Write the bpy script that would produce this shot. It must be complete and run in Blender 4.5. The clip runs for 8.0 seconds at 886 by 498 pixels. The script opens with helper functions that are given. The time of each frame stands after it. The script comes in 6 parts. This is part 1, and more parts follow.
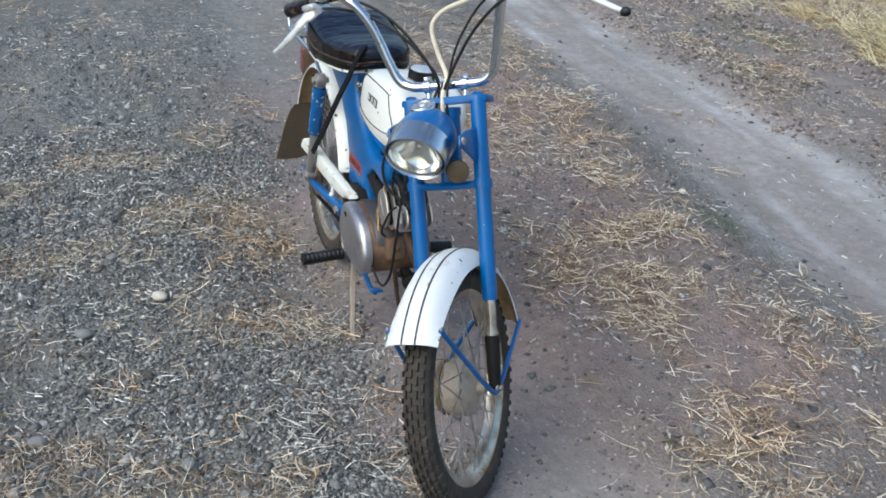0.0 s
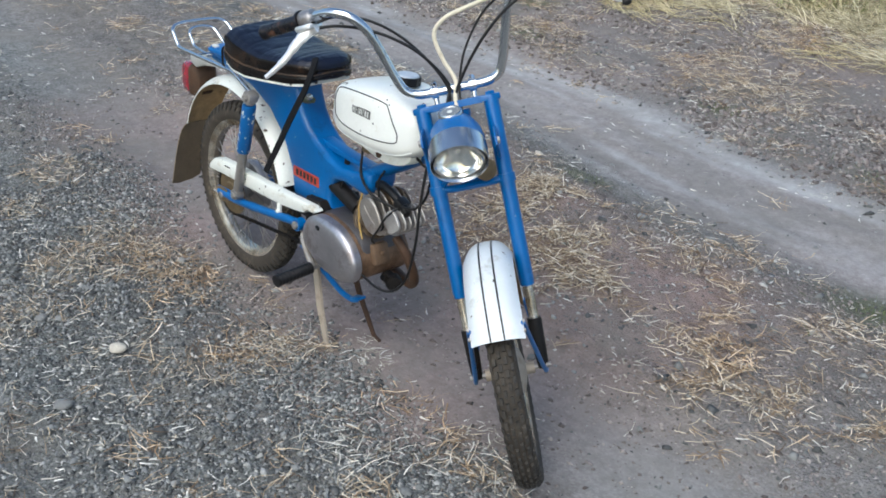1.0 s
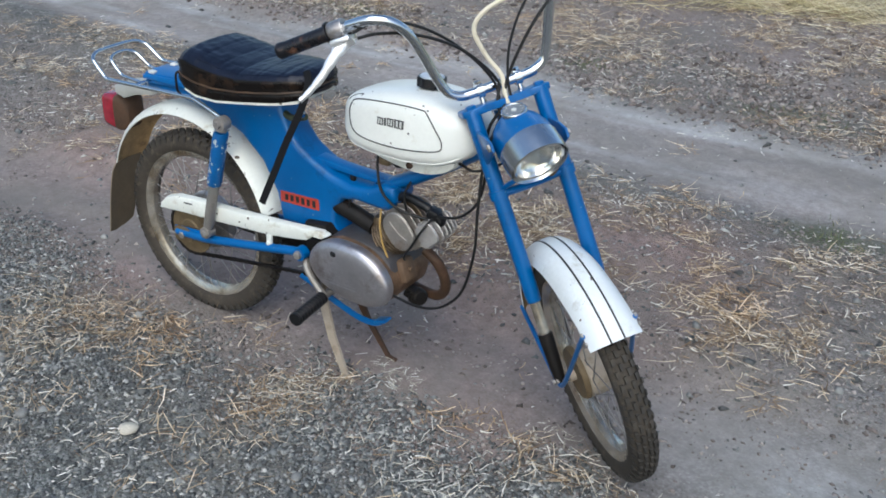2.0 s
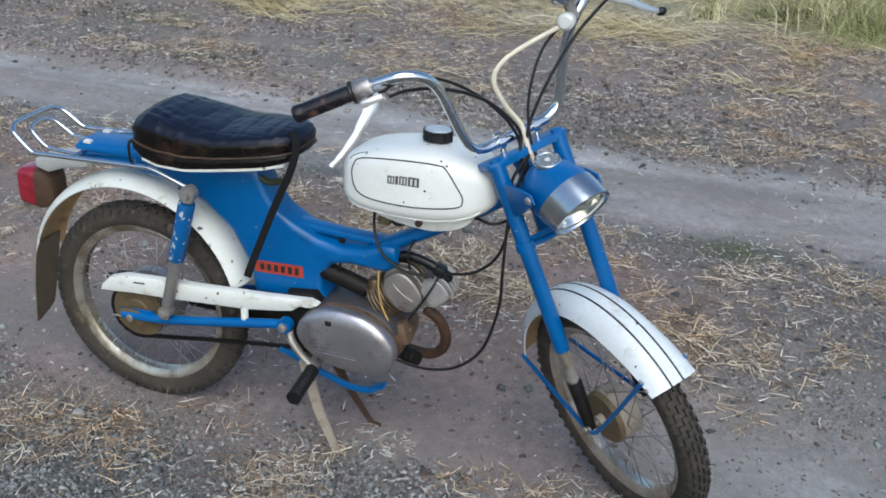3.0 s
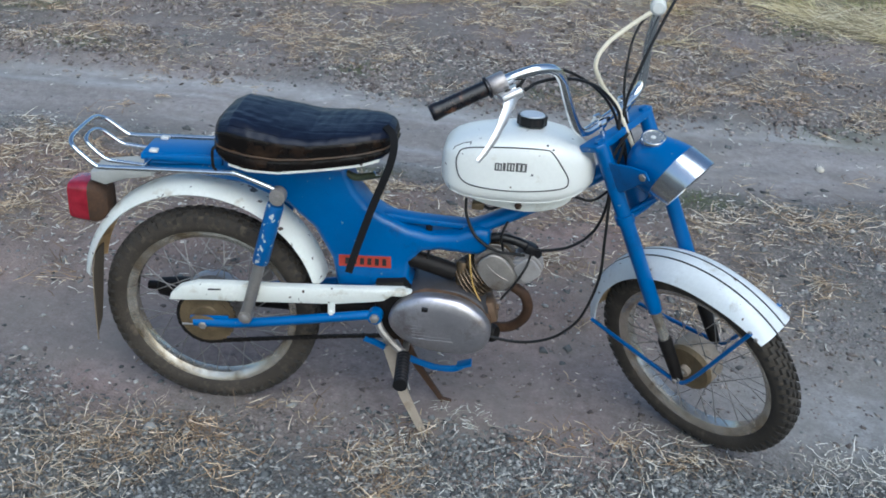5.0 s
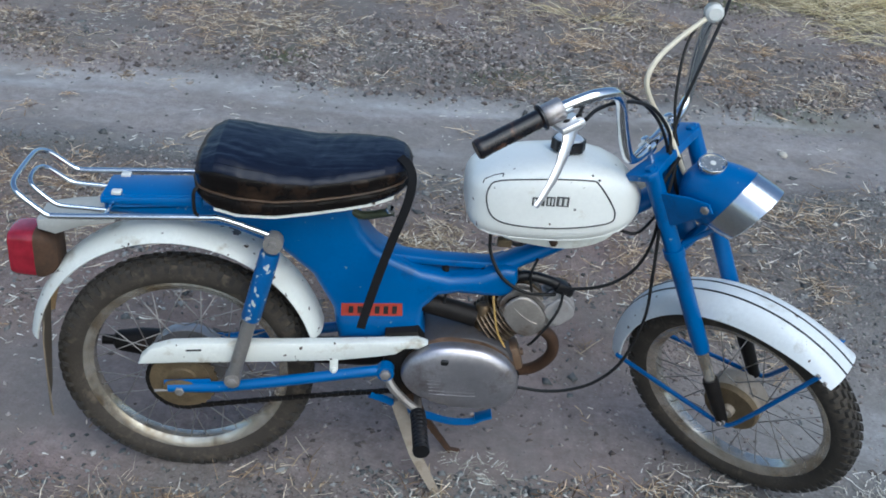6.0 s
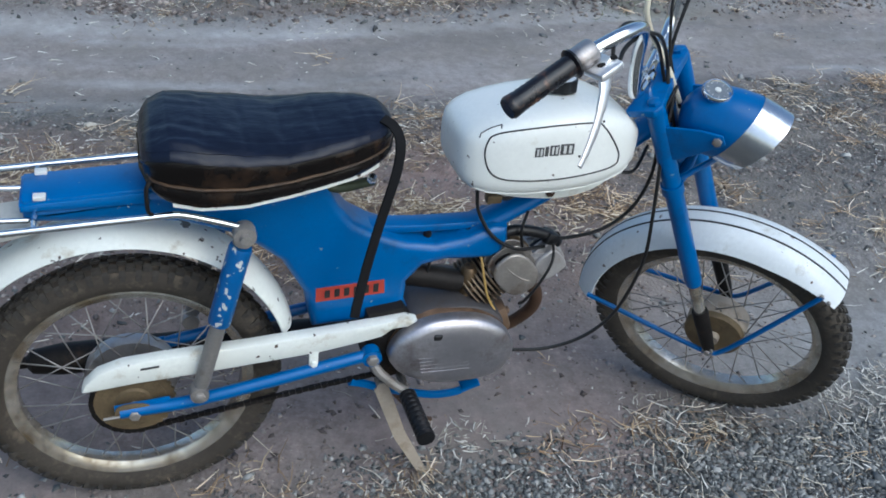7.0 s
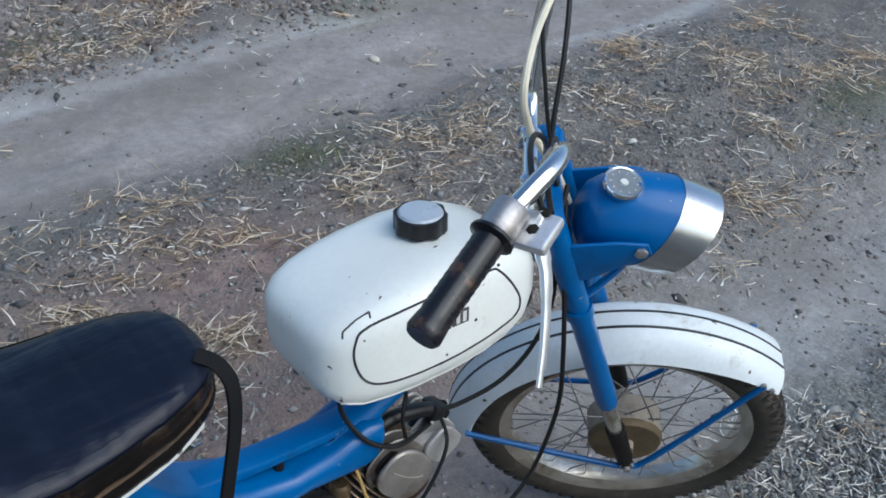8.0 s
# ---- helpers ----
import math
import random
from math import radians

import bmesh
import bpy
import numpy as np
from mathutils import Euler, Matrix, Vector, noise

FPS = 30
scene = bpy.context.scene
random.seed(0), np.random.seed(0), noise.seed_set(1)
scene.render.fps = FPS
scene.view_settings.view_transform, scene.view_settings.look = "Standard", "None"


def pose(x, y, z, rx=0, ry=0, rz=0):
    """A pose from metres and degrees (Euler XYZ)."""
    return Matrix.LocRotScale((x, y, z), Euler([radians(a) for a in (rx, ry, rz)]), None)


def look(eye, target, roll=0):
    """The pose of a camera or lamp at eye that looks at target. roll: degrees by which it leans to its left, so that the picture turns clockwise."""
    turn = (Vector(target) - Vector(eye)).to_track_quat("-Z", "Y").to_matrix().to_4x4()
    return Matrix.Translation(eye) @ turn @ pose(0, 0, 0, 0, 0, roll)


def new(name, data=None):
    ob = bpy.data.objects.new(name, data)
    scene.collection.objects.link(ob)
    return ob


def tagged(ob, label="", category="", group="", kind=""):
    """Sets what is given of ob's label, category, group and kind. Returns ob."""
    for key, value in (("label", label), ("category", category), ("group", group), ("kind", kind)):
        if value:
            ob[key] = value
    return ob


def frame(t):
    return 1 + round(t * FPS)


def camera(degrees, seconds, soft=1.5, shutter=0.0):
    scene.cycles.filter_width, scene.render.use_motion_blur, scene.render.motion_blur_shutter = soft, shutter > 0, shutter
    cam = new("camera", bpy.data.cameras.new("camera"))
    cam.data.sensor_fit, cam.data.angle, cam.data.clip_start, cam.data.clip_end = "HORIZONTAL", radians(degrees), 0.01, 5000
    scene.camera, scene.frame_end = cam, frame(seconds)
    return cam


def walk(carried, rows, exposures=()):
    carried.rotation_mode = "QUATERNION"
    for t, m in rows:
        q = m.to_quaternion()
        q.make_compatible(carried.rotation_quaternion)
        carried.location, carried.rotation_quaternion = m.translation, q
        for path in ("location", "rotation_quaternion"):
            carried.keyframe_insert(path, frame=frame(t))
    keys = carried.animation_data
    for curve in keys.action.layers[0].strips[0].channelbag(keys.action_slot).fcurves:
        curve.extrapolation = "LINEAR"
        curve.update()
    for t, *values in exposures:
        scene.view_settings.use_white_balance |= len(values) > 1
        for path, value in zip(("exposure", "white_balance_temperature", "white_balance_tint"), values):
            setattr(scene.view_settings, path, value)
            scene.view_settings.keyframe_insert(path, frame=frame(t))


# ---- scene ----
# ---- camera ----
cam = camera(46.5, 8.0, soft=1.75)
PATH = [
    (0, (3.051, -0.823, 1.637), (1.405, -0.156, 0.718), 5.4),
    (0.1, (3.047, -0.818, 1.634), (1.379, -0.202, 0.718), 1.5),
    (0.5, (2.860, -1.131, 1.672), (1.401, -0.160, 0.708), 3.8),
    (1, (2.678, -1.551, 1.673), (1.360, -0.364, 0.748), 4.5),
    (1.5, (2.386, -1.763, 1.647), (1.235, -0.401, 0.741), 3.1),
    (1.7, (2.237, -1.813, 1.645), (1.174, -0.399, 0.712), 2.5),
    (2.8, (1.542, -2.041, 1.645), (0.911, -0.377, 0.731), 2.3),
    (3, (1.438, -2.042, 1.643), (0.903, -0.332, 0.753), 3.2),
    (3.5, (1.173, -2.030, 1.699), (0.796, -0.266, 0.835), 1.5),
    (4, (1.024, -2.112, 1.729), (0.802, -0.323, 0.864), 2.7),
    (4.5, (0.871, -2.277, 1.753), (0.654, -0.510, 0.841), 2.1),
    (4.7, (0.823, -2.277, 1.737), (0.640, -0.518, 0.804), 3.1),
    (5.8, (0.501, -1.978, 1.675), (0.543, -0.225, 0.711), 3.9),
    (6, (0.417, -1.885, 1.682), (0.531, -0.155, 0.686), 5.4),
    (6.5, (0.151, -1.744, 1.666), (0.392, -0.035, 0.656), 5.4),
    (7, (0.040, -1.555, 1.632), (0.590, 0.004, 0.507), 6.7),
    (7.5, (0.070, -1.197, 1.613), (0.843, 0.300, 0.535), 5.0),
    (8, (0.109, -0.865, 1.570), (1.145, 0.413, 0.432), 4.1),
]
walk(cam, [(t, look(eye, target, roll)) for t, eye, target, roll in PATH],
     exposures=[(0.0, 0.66, 5930, 4), (1.5, 0.56, 5900, 4), (3.0, 0.41, 5800, 4), (3.6, 0.41, 5750, 4), (4.5, 0.38, 5540, 2), (6.5, 0.28, 5500, 3), (7.3, 0.34, 5570, 3), (8.0, 0.35, 5630, 3)])

# ---- light ----
world = bpy.data.worlds.new("evening_sky")
scene.world = world
world.use_nodes = True
wt = world.node_tree
sky = wt.nodes.new("ShaderNodeTexSky")
sky.sky_type = "NISHITA"
sky.sun_disc = False
sky.sun_elevation = radians(40)
sky.sun_rotation = radians(155)
sky.air_density, sky.dust_density, sky.ozone_density = 1.0, 3.0, 1.0
wt.nodes["Background"].inputs["Strength"].default_value = 0.13
wt.links.new(sky.outputs["Color"], wt.nodes["Background"].inputs["Color"])

sun_data = bpy.data.lights.new("sun", "SUN")
sun_data.energy, sun_data.angle, sun_data.color = 1.24, radians(50), (1.0, 0.975, 0.945)
sun = new("sun", sun_data)
sun.matrix_world = look((2.3, -5.0, 9.9), (0.6, 0.0, 0.3))

# ---- materials ----


def mix_rgb(nt, fac, a, b):
    n = nt.nodes.new("ShaderNodeMix")
    n.data_type = "RGBA"
    for sock, value in ((n.inputs[0], fac), (n.inputs[6], a), (n.inputs[7], b)):
        if isinstance(value, bpy.types.NodeSocket):
            nt.links.new(value, sock)
        else:
            sock.default_value = value if isinstance(value, (int, float)) else (*value, 1)
    return n.outputs[2]


def noise_of(nt, scale, detail=4.0, rough=0.6, stretch=None):
    co = nt.nodes.new("ShaderNodeTexCoord").outputs["Object"]
    if stretch:
        mp = nt.nodes.new("ShaderNodeMapping")
        mp.inputs["Scale"].default_value = stretch
        nt.links.new(co, mp.inputs["Vector"])
        co = mp.outputs["Vector"]
    n = nt.nodes.new("ShaderNodeTexNoise")
    n.inputs["Scale"].default_value, n.inputs["Detail"].default_value, n.inputs["Roughness"].default_value = scale, detail, rough
    nt.links.new(co, n.inputs["Vector"])
    return n.outputs["Fac"]


def ramp_of(nt, fac, lo, hi):
    n = nt.nodes.new("ShaderNodeMapRange")
    n.inputs["From Min"].default_value, n.inputs["From Max"].default_value = lo, hi
    n.clamp = True
    nt.links.new(fac, n.inputs["Value"])
    return n.outputs["Result"]


def bump_of(nt, height, strength, distance=0.002):
    n = nt.nodes.new("ShaderNodeBump")
    n.inputs["Strength"].default_value, n.inputs["Distance"].default_value = strength, distance
    nt.links.new(height, n.inputs["Height"])
    return n.outputs["Normal"]


def surface(name, base, rough=0.5, metal=0.0, vary=0.15, scale=25.0, fine=220.0, stain=None, stain_amt=0.0, stain_scale=18.0,
            chip=None, chip_amt=0.0, chip_scale=60.0, bump=0.15, bump_dist=0.001, coat=0.0, stretch=None, spec=0.5):
    """A painted, metal or rubber surface: two scales of variation, stains and chips with shapes of their own."""
    m = bpy.data.materials.new(name)
    m.use_nodes = True
    nt = m.node_tree
    b = nt.nodes["Principled BSDF"]
    big, small = noise_of(nt, scale, 5, 0.6, stretch), noise_of(nt, fine, 3, 0.6, stretch)
    dark = tuple(c * (1 - vary) for c in base)
    lite = tuple(min(1.0, c * (1 + vary)) for c in base)
    col = mix_rgb(nt, ramp_of(nt, big, 0.3, 0.7), dark, lite)
    col = mix_rgb(nt, ramp_of(nt, small, 0.35, 0.75), col, tuple(c * (1 - 0.6 * vary) for c in base))
    rough_out = nt.nodes.new("ShaderNodeMapRange")
    rough_out.inputs["To Min"].default_value, rough_out.inputs["To Max"].default_value = rough * 0.8, min(1.0, rough * 1.25)
    nt.links.new(big, rough_out.inputs["Value"])
    if stain and stain_amt > 0:
        f = ramp_of(nt, noise_of(nt, stain_scale, 6, 0.65), 0.72 - 0.35 * stain_amt, 0.84 - 0.2 * stain_amt)
        col = mix_rgb(nt, f, col, stain)
    if chip and chip_amt > 0:
        f = ramp_of(nt, noise_of(nt, chip_scale, 2, 0.5), 0.74 - 0.2 * chip_amt, 0.76 - 0.2 * chip_amt)
        col = mix_rgb(nt, f, col, chip)
    nt.links.new(col, b.inputs["Base Color"])
    nt.links.new(rough_out.outputs["Result"], b.inputs["Roughness"])
    b.inputs["Metallic"].default_value = metal
    b.inputs["Coat Weight"].default_value = coat
    b.inputs["Specular IOR Level"].default_value = spec
    b.inputs["Coat Roughness"].default_value = 0.12
    if bump > 0:
        nt.links.new(bump_of(nt, small, bump, bump_dist), b.inputs["Normal"])
    return m


BLUE = surface("blue_paint", (0.004, 0.104, 0.325), 0.32, 0, 0.16, 9, 160, stain=(0.004, 0.058, 0.18), stain_amt=0.4, stain_scale=14,
               chip=(0.20, 0.26, 0.32), chip_amt=0.01, chip_scale=70, bump=0.08, coat=0.12, spec=0.38)
BLUE_WORN = surface("worn_blue_paint", (0.004, 0.096, 0.30), 0.4, 0, 0.2, 12, 160, chip=(0.5, 0.52, 0.5), chip_amt=0.62, chip_scale=75, bump=0.15, coat=0.1)
WHITE = surface("cream_white_paint", (0.77, 0.78, 0.735), 0.34, 0, 0.05, 7, 120, stain=(0.50, 0.45, 0.34), stain_amt=0.25, stain_scale=11,
                chip=(0.09, 0.06, 0.04), chip_amt=0.05, chip_scale=55, bump=0.06, coat=0.3)
WHITE_DIRTY = surface("dirty_white_paint", (0.72, 0.735, 0.68), 0.42, 0, 0.08, 9, 120, stain=(0.36, 0.30, 0.2), stain_amt=0.45, stain_scale=16,
                      chip=(0.07, 0.05, 0.035), chip_amt=0.32, chip_scale=42, bump=0.1, coat=0.1)
FENDER_WHITE = surface("greyed_white_paint", (0.66, 0.69, 0.70), 0.38, 0, 0.09, 8, 120, stain=(0.36, 0.34, 0.28), stain_amt=0.35, stain_scale=13, chip=(0.09, 0.06, 0.04), chip_amt=0.08, chip_scale=50, bump=0.08, coat=0.15)
RUST = surface("brown_rusty_steel", (0.085, 0.046, 0.026), 0.7, 0.3, 0.35, 22, 180, stain=(0.045, 0.03, 0.02), stain_amt=0.6, bump=0.4)
OCHRE = surface("ochre_dusty_steel", (0.17, 0.125, 0.068), 0.6, 0.35, 0.3, 26, 200, stain=(0.09, 0.06, 0.035), stain_amt=0.55, bump=0.2)
DRY_MUD = surface("dried_mud_underside", (0.43, 0.29, 0.145), 0.9, 0, 0.3, 22, 160, stain=(0.13, 0.09, 0.05), stain_amt=0.5, bump=0.4)
TREAD = surface("dusty_tread_rubber", (0.050, 0.046, 0.041), 0.9, 0, 0.35, 24, 170, stain=(0.10, 0.086, 0.068), stain_amt=0.5, bump=0.3, spec=0.2)
COVER_ALU = surface("scratched_cover_aluminium", (0.47, 0.455, 0.48), 0.34, 0.85, 0.22, 16, 140, stain=(0.17, 0.125, 0.10), stain_amt=0.5, stain_scale=10, bump=0.2)
HEAD_ALU = surface("grimy_head_aluminium", (0.36, 0.33, 0.30), 0.45, 0.7, 0.25, 30, 150, stain=(0.15, 0.10, 0.07), stain_amt=0.55, stain_scale=20, bump=0.3)
CHROME = surface("chrome", (0.72, 0.74, 0.76), 0.13, 1.0, 0.05, 16, 260, stain=(0.36, 0.32, 0.27), stain_amt=0.2, bump=0.02)
RIM_STEEL = surface("dull_chrome_rim", (0.60, 0.565, 0.50), 0.25, 0.75, 0.14, 14, 200, stain=(0.25, 0.195, 0.125), stain_amt=0.85, stain_scale=16, bump=0.08)
ALU = surface("cast_aluminium", (0.42, 0.41, 0.41), 0.42, 0.85, 0.16, 20, 150, stain=(0.20, 0.16, 0.14), stain_amt=0.5, stain_scale=15, bump=0.25)
ALU_OILY = surface("oily_cast_aluminium", (0.21, 0.13, 0.08), 0.5, 0.4, 0.45, 24, 160, stain=(0.06, 0.035, 0.02), stain_amt=0.7, stain_scale=18, bump=0.35, spec=0.4)
GREY_STEEL = surface("grey_dusty_steel", (0.33, 0.31, 0.29), 0.5, 0.6, 0.16, 20, 180, stain=(0.17, 0.13, 0.1), stain_amt=0.4, bump=0.15)
STAND_STEEL = surface("bare_dusty_stand_steel", (0.40, 0.34, 0.27), 0.7, 0.2, 0.2, 18, 150, stain=(0.2, 0.15, 0.1), stain_amt=0.5, bump=0.25)
BLACK_RUBBER = surface("black_rubber", (0.009, 0.009, 0.010), 0.36, 0, 0.3, 30, 200, stain=(0.035, 0.02, 0.016), stain_amt=0.3, stain_scale=30, bump=0.2, spec=0.35)
TYRE_RUBBER = surface("dusty_tyre_rubber", (0.055, 0.047, 0.038), 0.85, 0, 0.35, 18, 170, stain=(0.12, 0.098, 0.072), stain_amt=0.5, stain_scale=30, bump=0.35, spec=0.25)
CABLE_BLACK = surface("black_cable_sheath", (0.011, 0.0105, 0.0105), 0.45, 0, 0.2, 40, 250, bump=0.05, spec=0.3)
CABLE_WHITE = surface("yellowed_white_cable", (0.66, 0.60, 0.46), 0.45, 0, 0.1, 40, 250, stain=(0.42, 0.33, 0.2), stain_amt=0.4, stain_scale=30, bump=0.05)
# dirty steel fittings; its near-black also paints shade into the engine's gaps
DARK_METAL = surface("blackened_steel_gap_shade", (0.016, 0.014, 0.013), 0.55, 0.4, 0.4, 30, 180, stain=(0.055, 0.034, 0.02), stain_amt=0.4, bump=0.3, spec=0.3)
DECAL_RED = surface("red_decal", (0.40, 0.05, 0.03), 0.4, 0, 0.12, 30, 200, stain=(0.35, 0.10, 0.08), stain_amt=0.3, bump=0.02)
INK = surface("black_ink", (0.02, 0.02, 0.02), 0.45, 0, 0.2, 40, 200, bump=0)
BADGE_INK = surface("faded_badge_ink", (0.075, 0.075, 0.072), 0.45, 0, 0.4, 60, 200, bump=0)
BADGE_WHITE = surface("pale_badge", (0.62, 0.63, 0.6), 0.4, 0, 0.05, 40, 200, bump=0)


def seat_leather(name, base, rough, worn, relief, worn_amt=0.35, worn_scale=13):
    m = surface(name, base, rough, 0, 0.3, 14, 190, stain=worn, stain_amt=worn_amt, stain_scale=worn_scale, bump=0.0, coat=0.0, spec=0.24)
    nt = m.node_tree
    add = nt.nodes.new("ShaderNodeMath")
    nt.links.new(noise_of(nt, 1.0, 5, 0.6, (10, 24, 34)), add.inputs[0])
    fine = nt.nodes.new("ShaderNodeMath")
    fine.operation, fine.inputs[1].default_value = "MULTIPLY", 0.08
    nt.links.new(noise_of(nt, 260, 3), fine.inputs[0])
    nt.links.new(fine.outputs[0], add.inputs[1])
    nt.links.new(bump_of(nt, add.outputs[0], relief, 0.008), nt.nodes["Principled BSDF"].inputs["Normal"])
    return m


# black pad with the sky's bluish sheen mixed into base and patches
SEAT_TOP = seat_leather("black_leatherette_sky_tint", (0.007, 0.010, 0.022), 0.33, (0.016, 0.020, 0.034), 0.32)
# brown patches: scuffs, and the ground's reflection painted into the colour
SEAT_SKIRT = seat_leather("scuffed_skirt_ground_glow", (0.007, 0.0055, 0.005), 0.26, (0.060, 0.034, 0.019), 0.3, 0.62, 8)


def clear_glass(name, tint=(1, 1, 1), rough=0.02):
    m = bpy.data.materials.new(name)
    m.use_nodes = True
    b = m.node_tree.nodes["Principled BSDF"]
    b.inputs["Base Color"].default_value = (*tint, 1)
    b.inputs["Roughness"].default_value = rough
    b.inputs["Transmission Weight"].default_value = 1.0
    b.inputs["IOR"].default_value = 1.45
    return m


def thin_glass(name, tint, rough):
    """A thin pane: clear straight through, a little gloss."""
    m = bpy.data.materials.new(name)
    m.use_nodes = True
    nt = m.node_tree
    nt.nodes.remove(nt.nodes["Principled BSDF"])
    clear, gloss, mix = (nt.nodes.new(k) for k in ("ShaderNodeBsdfTransparent", "ShaderNodeBsdfGlossy", "ShaderNodeMixShader"))
    clear.inputs["Color"].default_value = (*tint, 1)
    gloss.inputs["Roughness"].default_value = rough
    mix.inputs[0].default_value = 0.05
    nt.links.new(clear.outputs[0], mix.inputs[1])
    nt.links.new(gloss.outputs[0], mix.inputs[2])
    nt.links.new(mix.outputs[0], nt.nodes["Material Output"].inputs["Surface"])
    return m


PANE = thin_glass("headlight_pane", (0.97, 0.97, 0.95), 0.06)
GLASS = clear_glass("fluted_headlight_glass", (0.97, 0.97, 0.95), 0.04)
RED_LENS = bpy.data.materials.new("red_lamp_plastic")
RED_LENS.use_nodes = True
_b = RED_LENS.node_tree.nodes["Principled BSDF"]
RED_LENS.node_tree.links.new(mix_rgb(RED_LENS.node_tree, ramp_of(RED_LENS.node_tree, noise_of(RED_LENS.node_tree, 30), 0.3, 0.7), (0.20, 0.006, 0.016), (0.33, 0.016, 0.032)), _b.inputs["Base Color"])
_b.inputs["Roughness"].default_value, _b.inputs["Coat Weight"].default_value = 0.22, 0.6
LEVER_ALU = surface("bright_lever_alloy", (0.80, 0.80, 0.80), 0.34, 0.8, 0.06, 20, 200, stain=(0.5, 0.47, 0.42), stain_amt=0.2, bump=0.05)
GRIP_RUBBER = surface("worn_grip_rubber", (0.010, 0.010, 0.013), 0.28, 0, 0.3, 30, 200, stain=(0.15, 0.075, 0.045), stain_amt=0.5, stain_scale=38, bump=0.2, spec=0.4)
REFLECTOR = surface("mirror_reflector", (0.97, 0.97, 0.98), 0.10, 1.0, 0.05, 20, 200, bump=0)


def ground_material():
    m = bpy.data.materials.new("gravelly_dirt")
    m.use_nodes = True
    nt = m.node_tree
    b = nt.nodes["Principled BSDF"]

    def attr(name):
        n = nt.nodes.new("ShaderNodeAttribute")
        n.attribute_name = name
        return n.outputs["Fac"]

    n1, n2, n3 = noise_of(nt, 2.2, 6, 0.65), noise_of(nt, 26, 5, 0.7), noise_of(nt, 120, 4, 0.7)

    def cells(scale):
        v = nt.nodes.new("ShaderNodeTexVoronoi")
        v.inputs["Scale"].default_value = scale
        nt.links.new(nt.nodes.new("ShaderNodeTexCoord").outputs["Object"], v.inputs["Vector"])
        return v.outputs["Color"], v.outputs["Distance"]

    grain_col, grain_dist = cells(105)
    grit_col, grit_dist = cells(260)
    bw = nt.nodes.new("ShaderNodeRGBToBW")
    nt.links.new(grain_col, bw.inputs["Color"])
    gravel = mix_rgb(nt, ramp_of(nt, n2, 0.3, 0.7), (0.10, 0.106, 0.101), (0.27, 0.28, 0.267))
    gravel = mix_rgb(nt, ramp_of(nt, bw.outputs["Val"], 0.25, 0.8), mix_rgb(nt, 0.65, gravel, (0.06, 0.062, 0.06)), gravel)
    gravel = mix_rgb(nt, ramp_of(nt, n3, 0.52, 0.74), gravel, (0.38, 0.38, 0.36))
    stones = mix_rgb(nt, ramp_of(nt, bw.outputs["Val"], 0.2, 0.85), (0.075, 0.078, 0.076), (0.36, 0.365, 0.35))
    rim = ramp_of(nt, grain_dist, 0.30, 0.62)
    stones = mix_rgb(nt, rim, stones, (0.06, 0.058, 0.053))
    gravel = mix_rgb(nt, ramp_of(nt, n2, 0.34, 0.56), mix_rgb(nt, 0.25, stones, gravel), gravel)
    soil = mix_rgb(nt, ramp_of(nt, n2, 0.3, 0.7), (0.195, 0.136, 0.120), (0.36, 0.276, 0.246))
    soil = mix_rgb(nt, ramp_of(nt, n3, 0.35, 0.7), mix_rgb(nt, 0.7, (0.12, 0.1, 0.09), soil), soil)
    dust = mix_rgb(nt, ramp_of(nt, n2, 0.25, 0.75), (0.33, 0.322, 0.32), (0.49, 0.48, 0.475))
    col = mix_rgb(nt, attr("soil"), gravel, soil)
    col = mix_rgb(nt, attr("dust"), col, dust)
    col = mix_rgb(nt, ramp_of(nt, n1, 0.42, 0.7), col, mix_rgb(nt, 0.8, col, (0.20, 0.185, 0.165)))
    clods = ramp_of(nt, attr("clods"), 0.3, 0.8)
    col = mix_rgb(nt, clods, mix_rgb(nt, 0.75, (0.11, 0.105, 0.095), col), col)
    thatch = mix_rgb(nt, ramp_of(nt, n2, 0.3, 0.7), (0.22, 0.20, 0.11), (0.46, 0.41, 0.25))
    col = mix_rgb(nt, attr("thatch"), col, thatch)
    green = mix_rgb(nt, ramp_of(nt, n3, 0.3, 0.7), (0.06, 0.085, 0.03), (0.11, 0.12, 0.05))
    col = mix_rgb(nt, attr("green"), col, green)
    nt.links.new(col, b.inputs["Base Color"])
    b.inputs["Roughness"].default_value = 0.95
    b.inputs["Specular IOR Level"].default_value = 0.2
    add, sub = nt.nodes.new("ShaderNodeMath"), nt.nodes.new("ShaderNodeMath")
    sub.operation = "SUBTRACT"
    nt.links.new(n2, add.inputs[0])
    nt.links.new(n3, add.inputs[1])
    nt.links.new(add.outputs[0], sub.inputs[0])
    half = nt.nodes.new("ShaderNodeMath")
    half.operation, half.inputs[1].default_value = "MULTIPLY", 0.7
    nt.links.new(grain_dist, half.inputs[0])
    nt.links.new(half.outputs[0], sub.inputs[1])
    relief = nt.nodes.new("ShaderNodeBump")
    relief.inputs["Distance"].default_value = 0.008
    nt.links.new(sub.outputs[0], relief.inputs["Height"])
    amount = nt.nodes.new("ShaderNodeMapRange")
    amount.inputs["To Min"].default_value, amount.inputs["To Max"].default_value = 0.85, 0.22
    nt.links.new(attr("trodden"), amount.inputs["Value"])
    nt.links.new(amount.outputs["Result"], relief.inputs["Strength"])
    nt.links.new(relief.outputs["Normal"], b.inputs["Normal"])
    return m


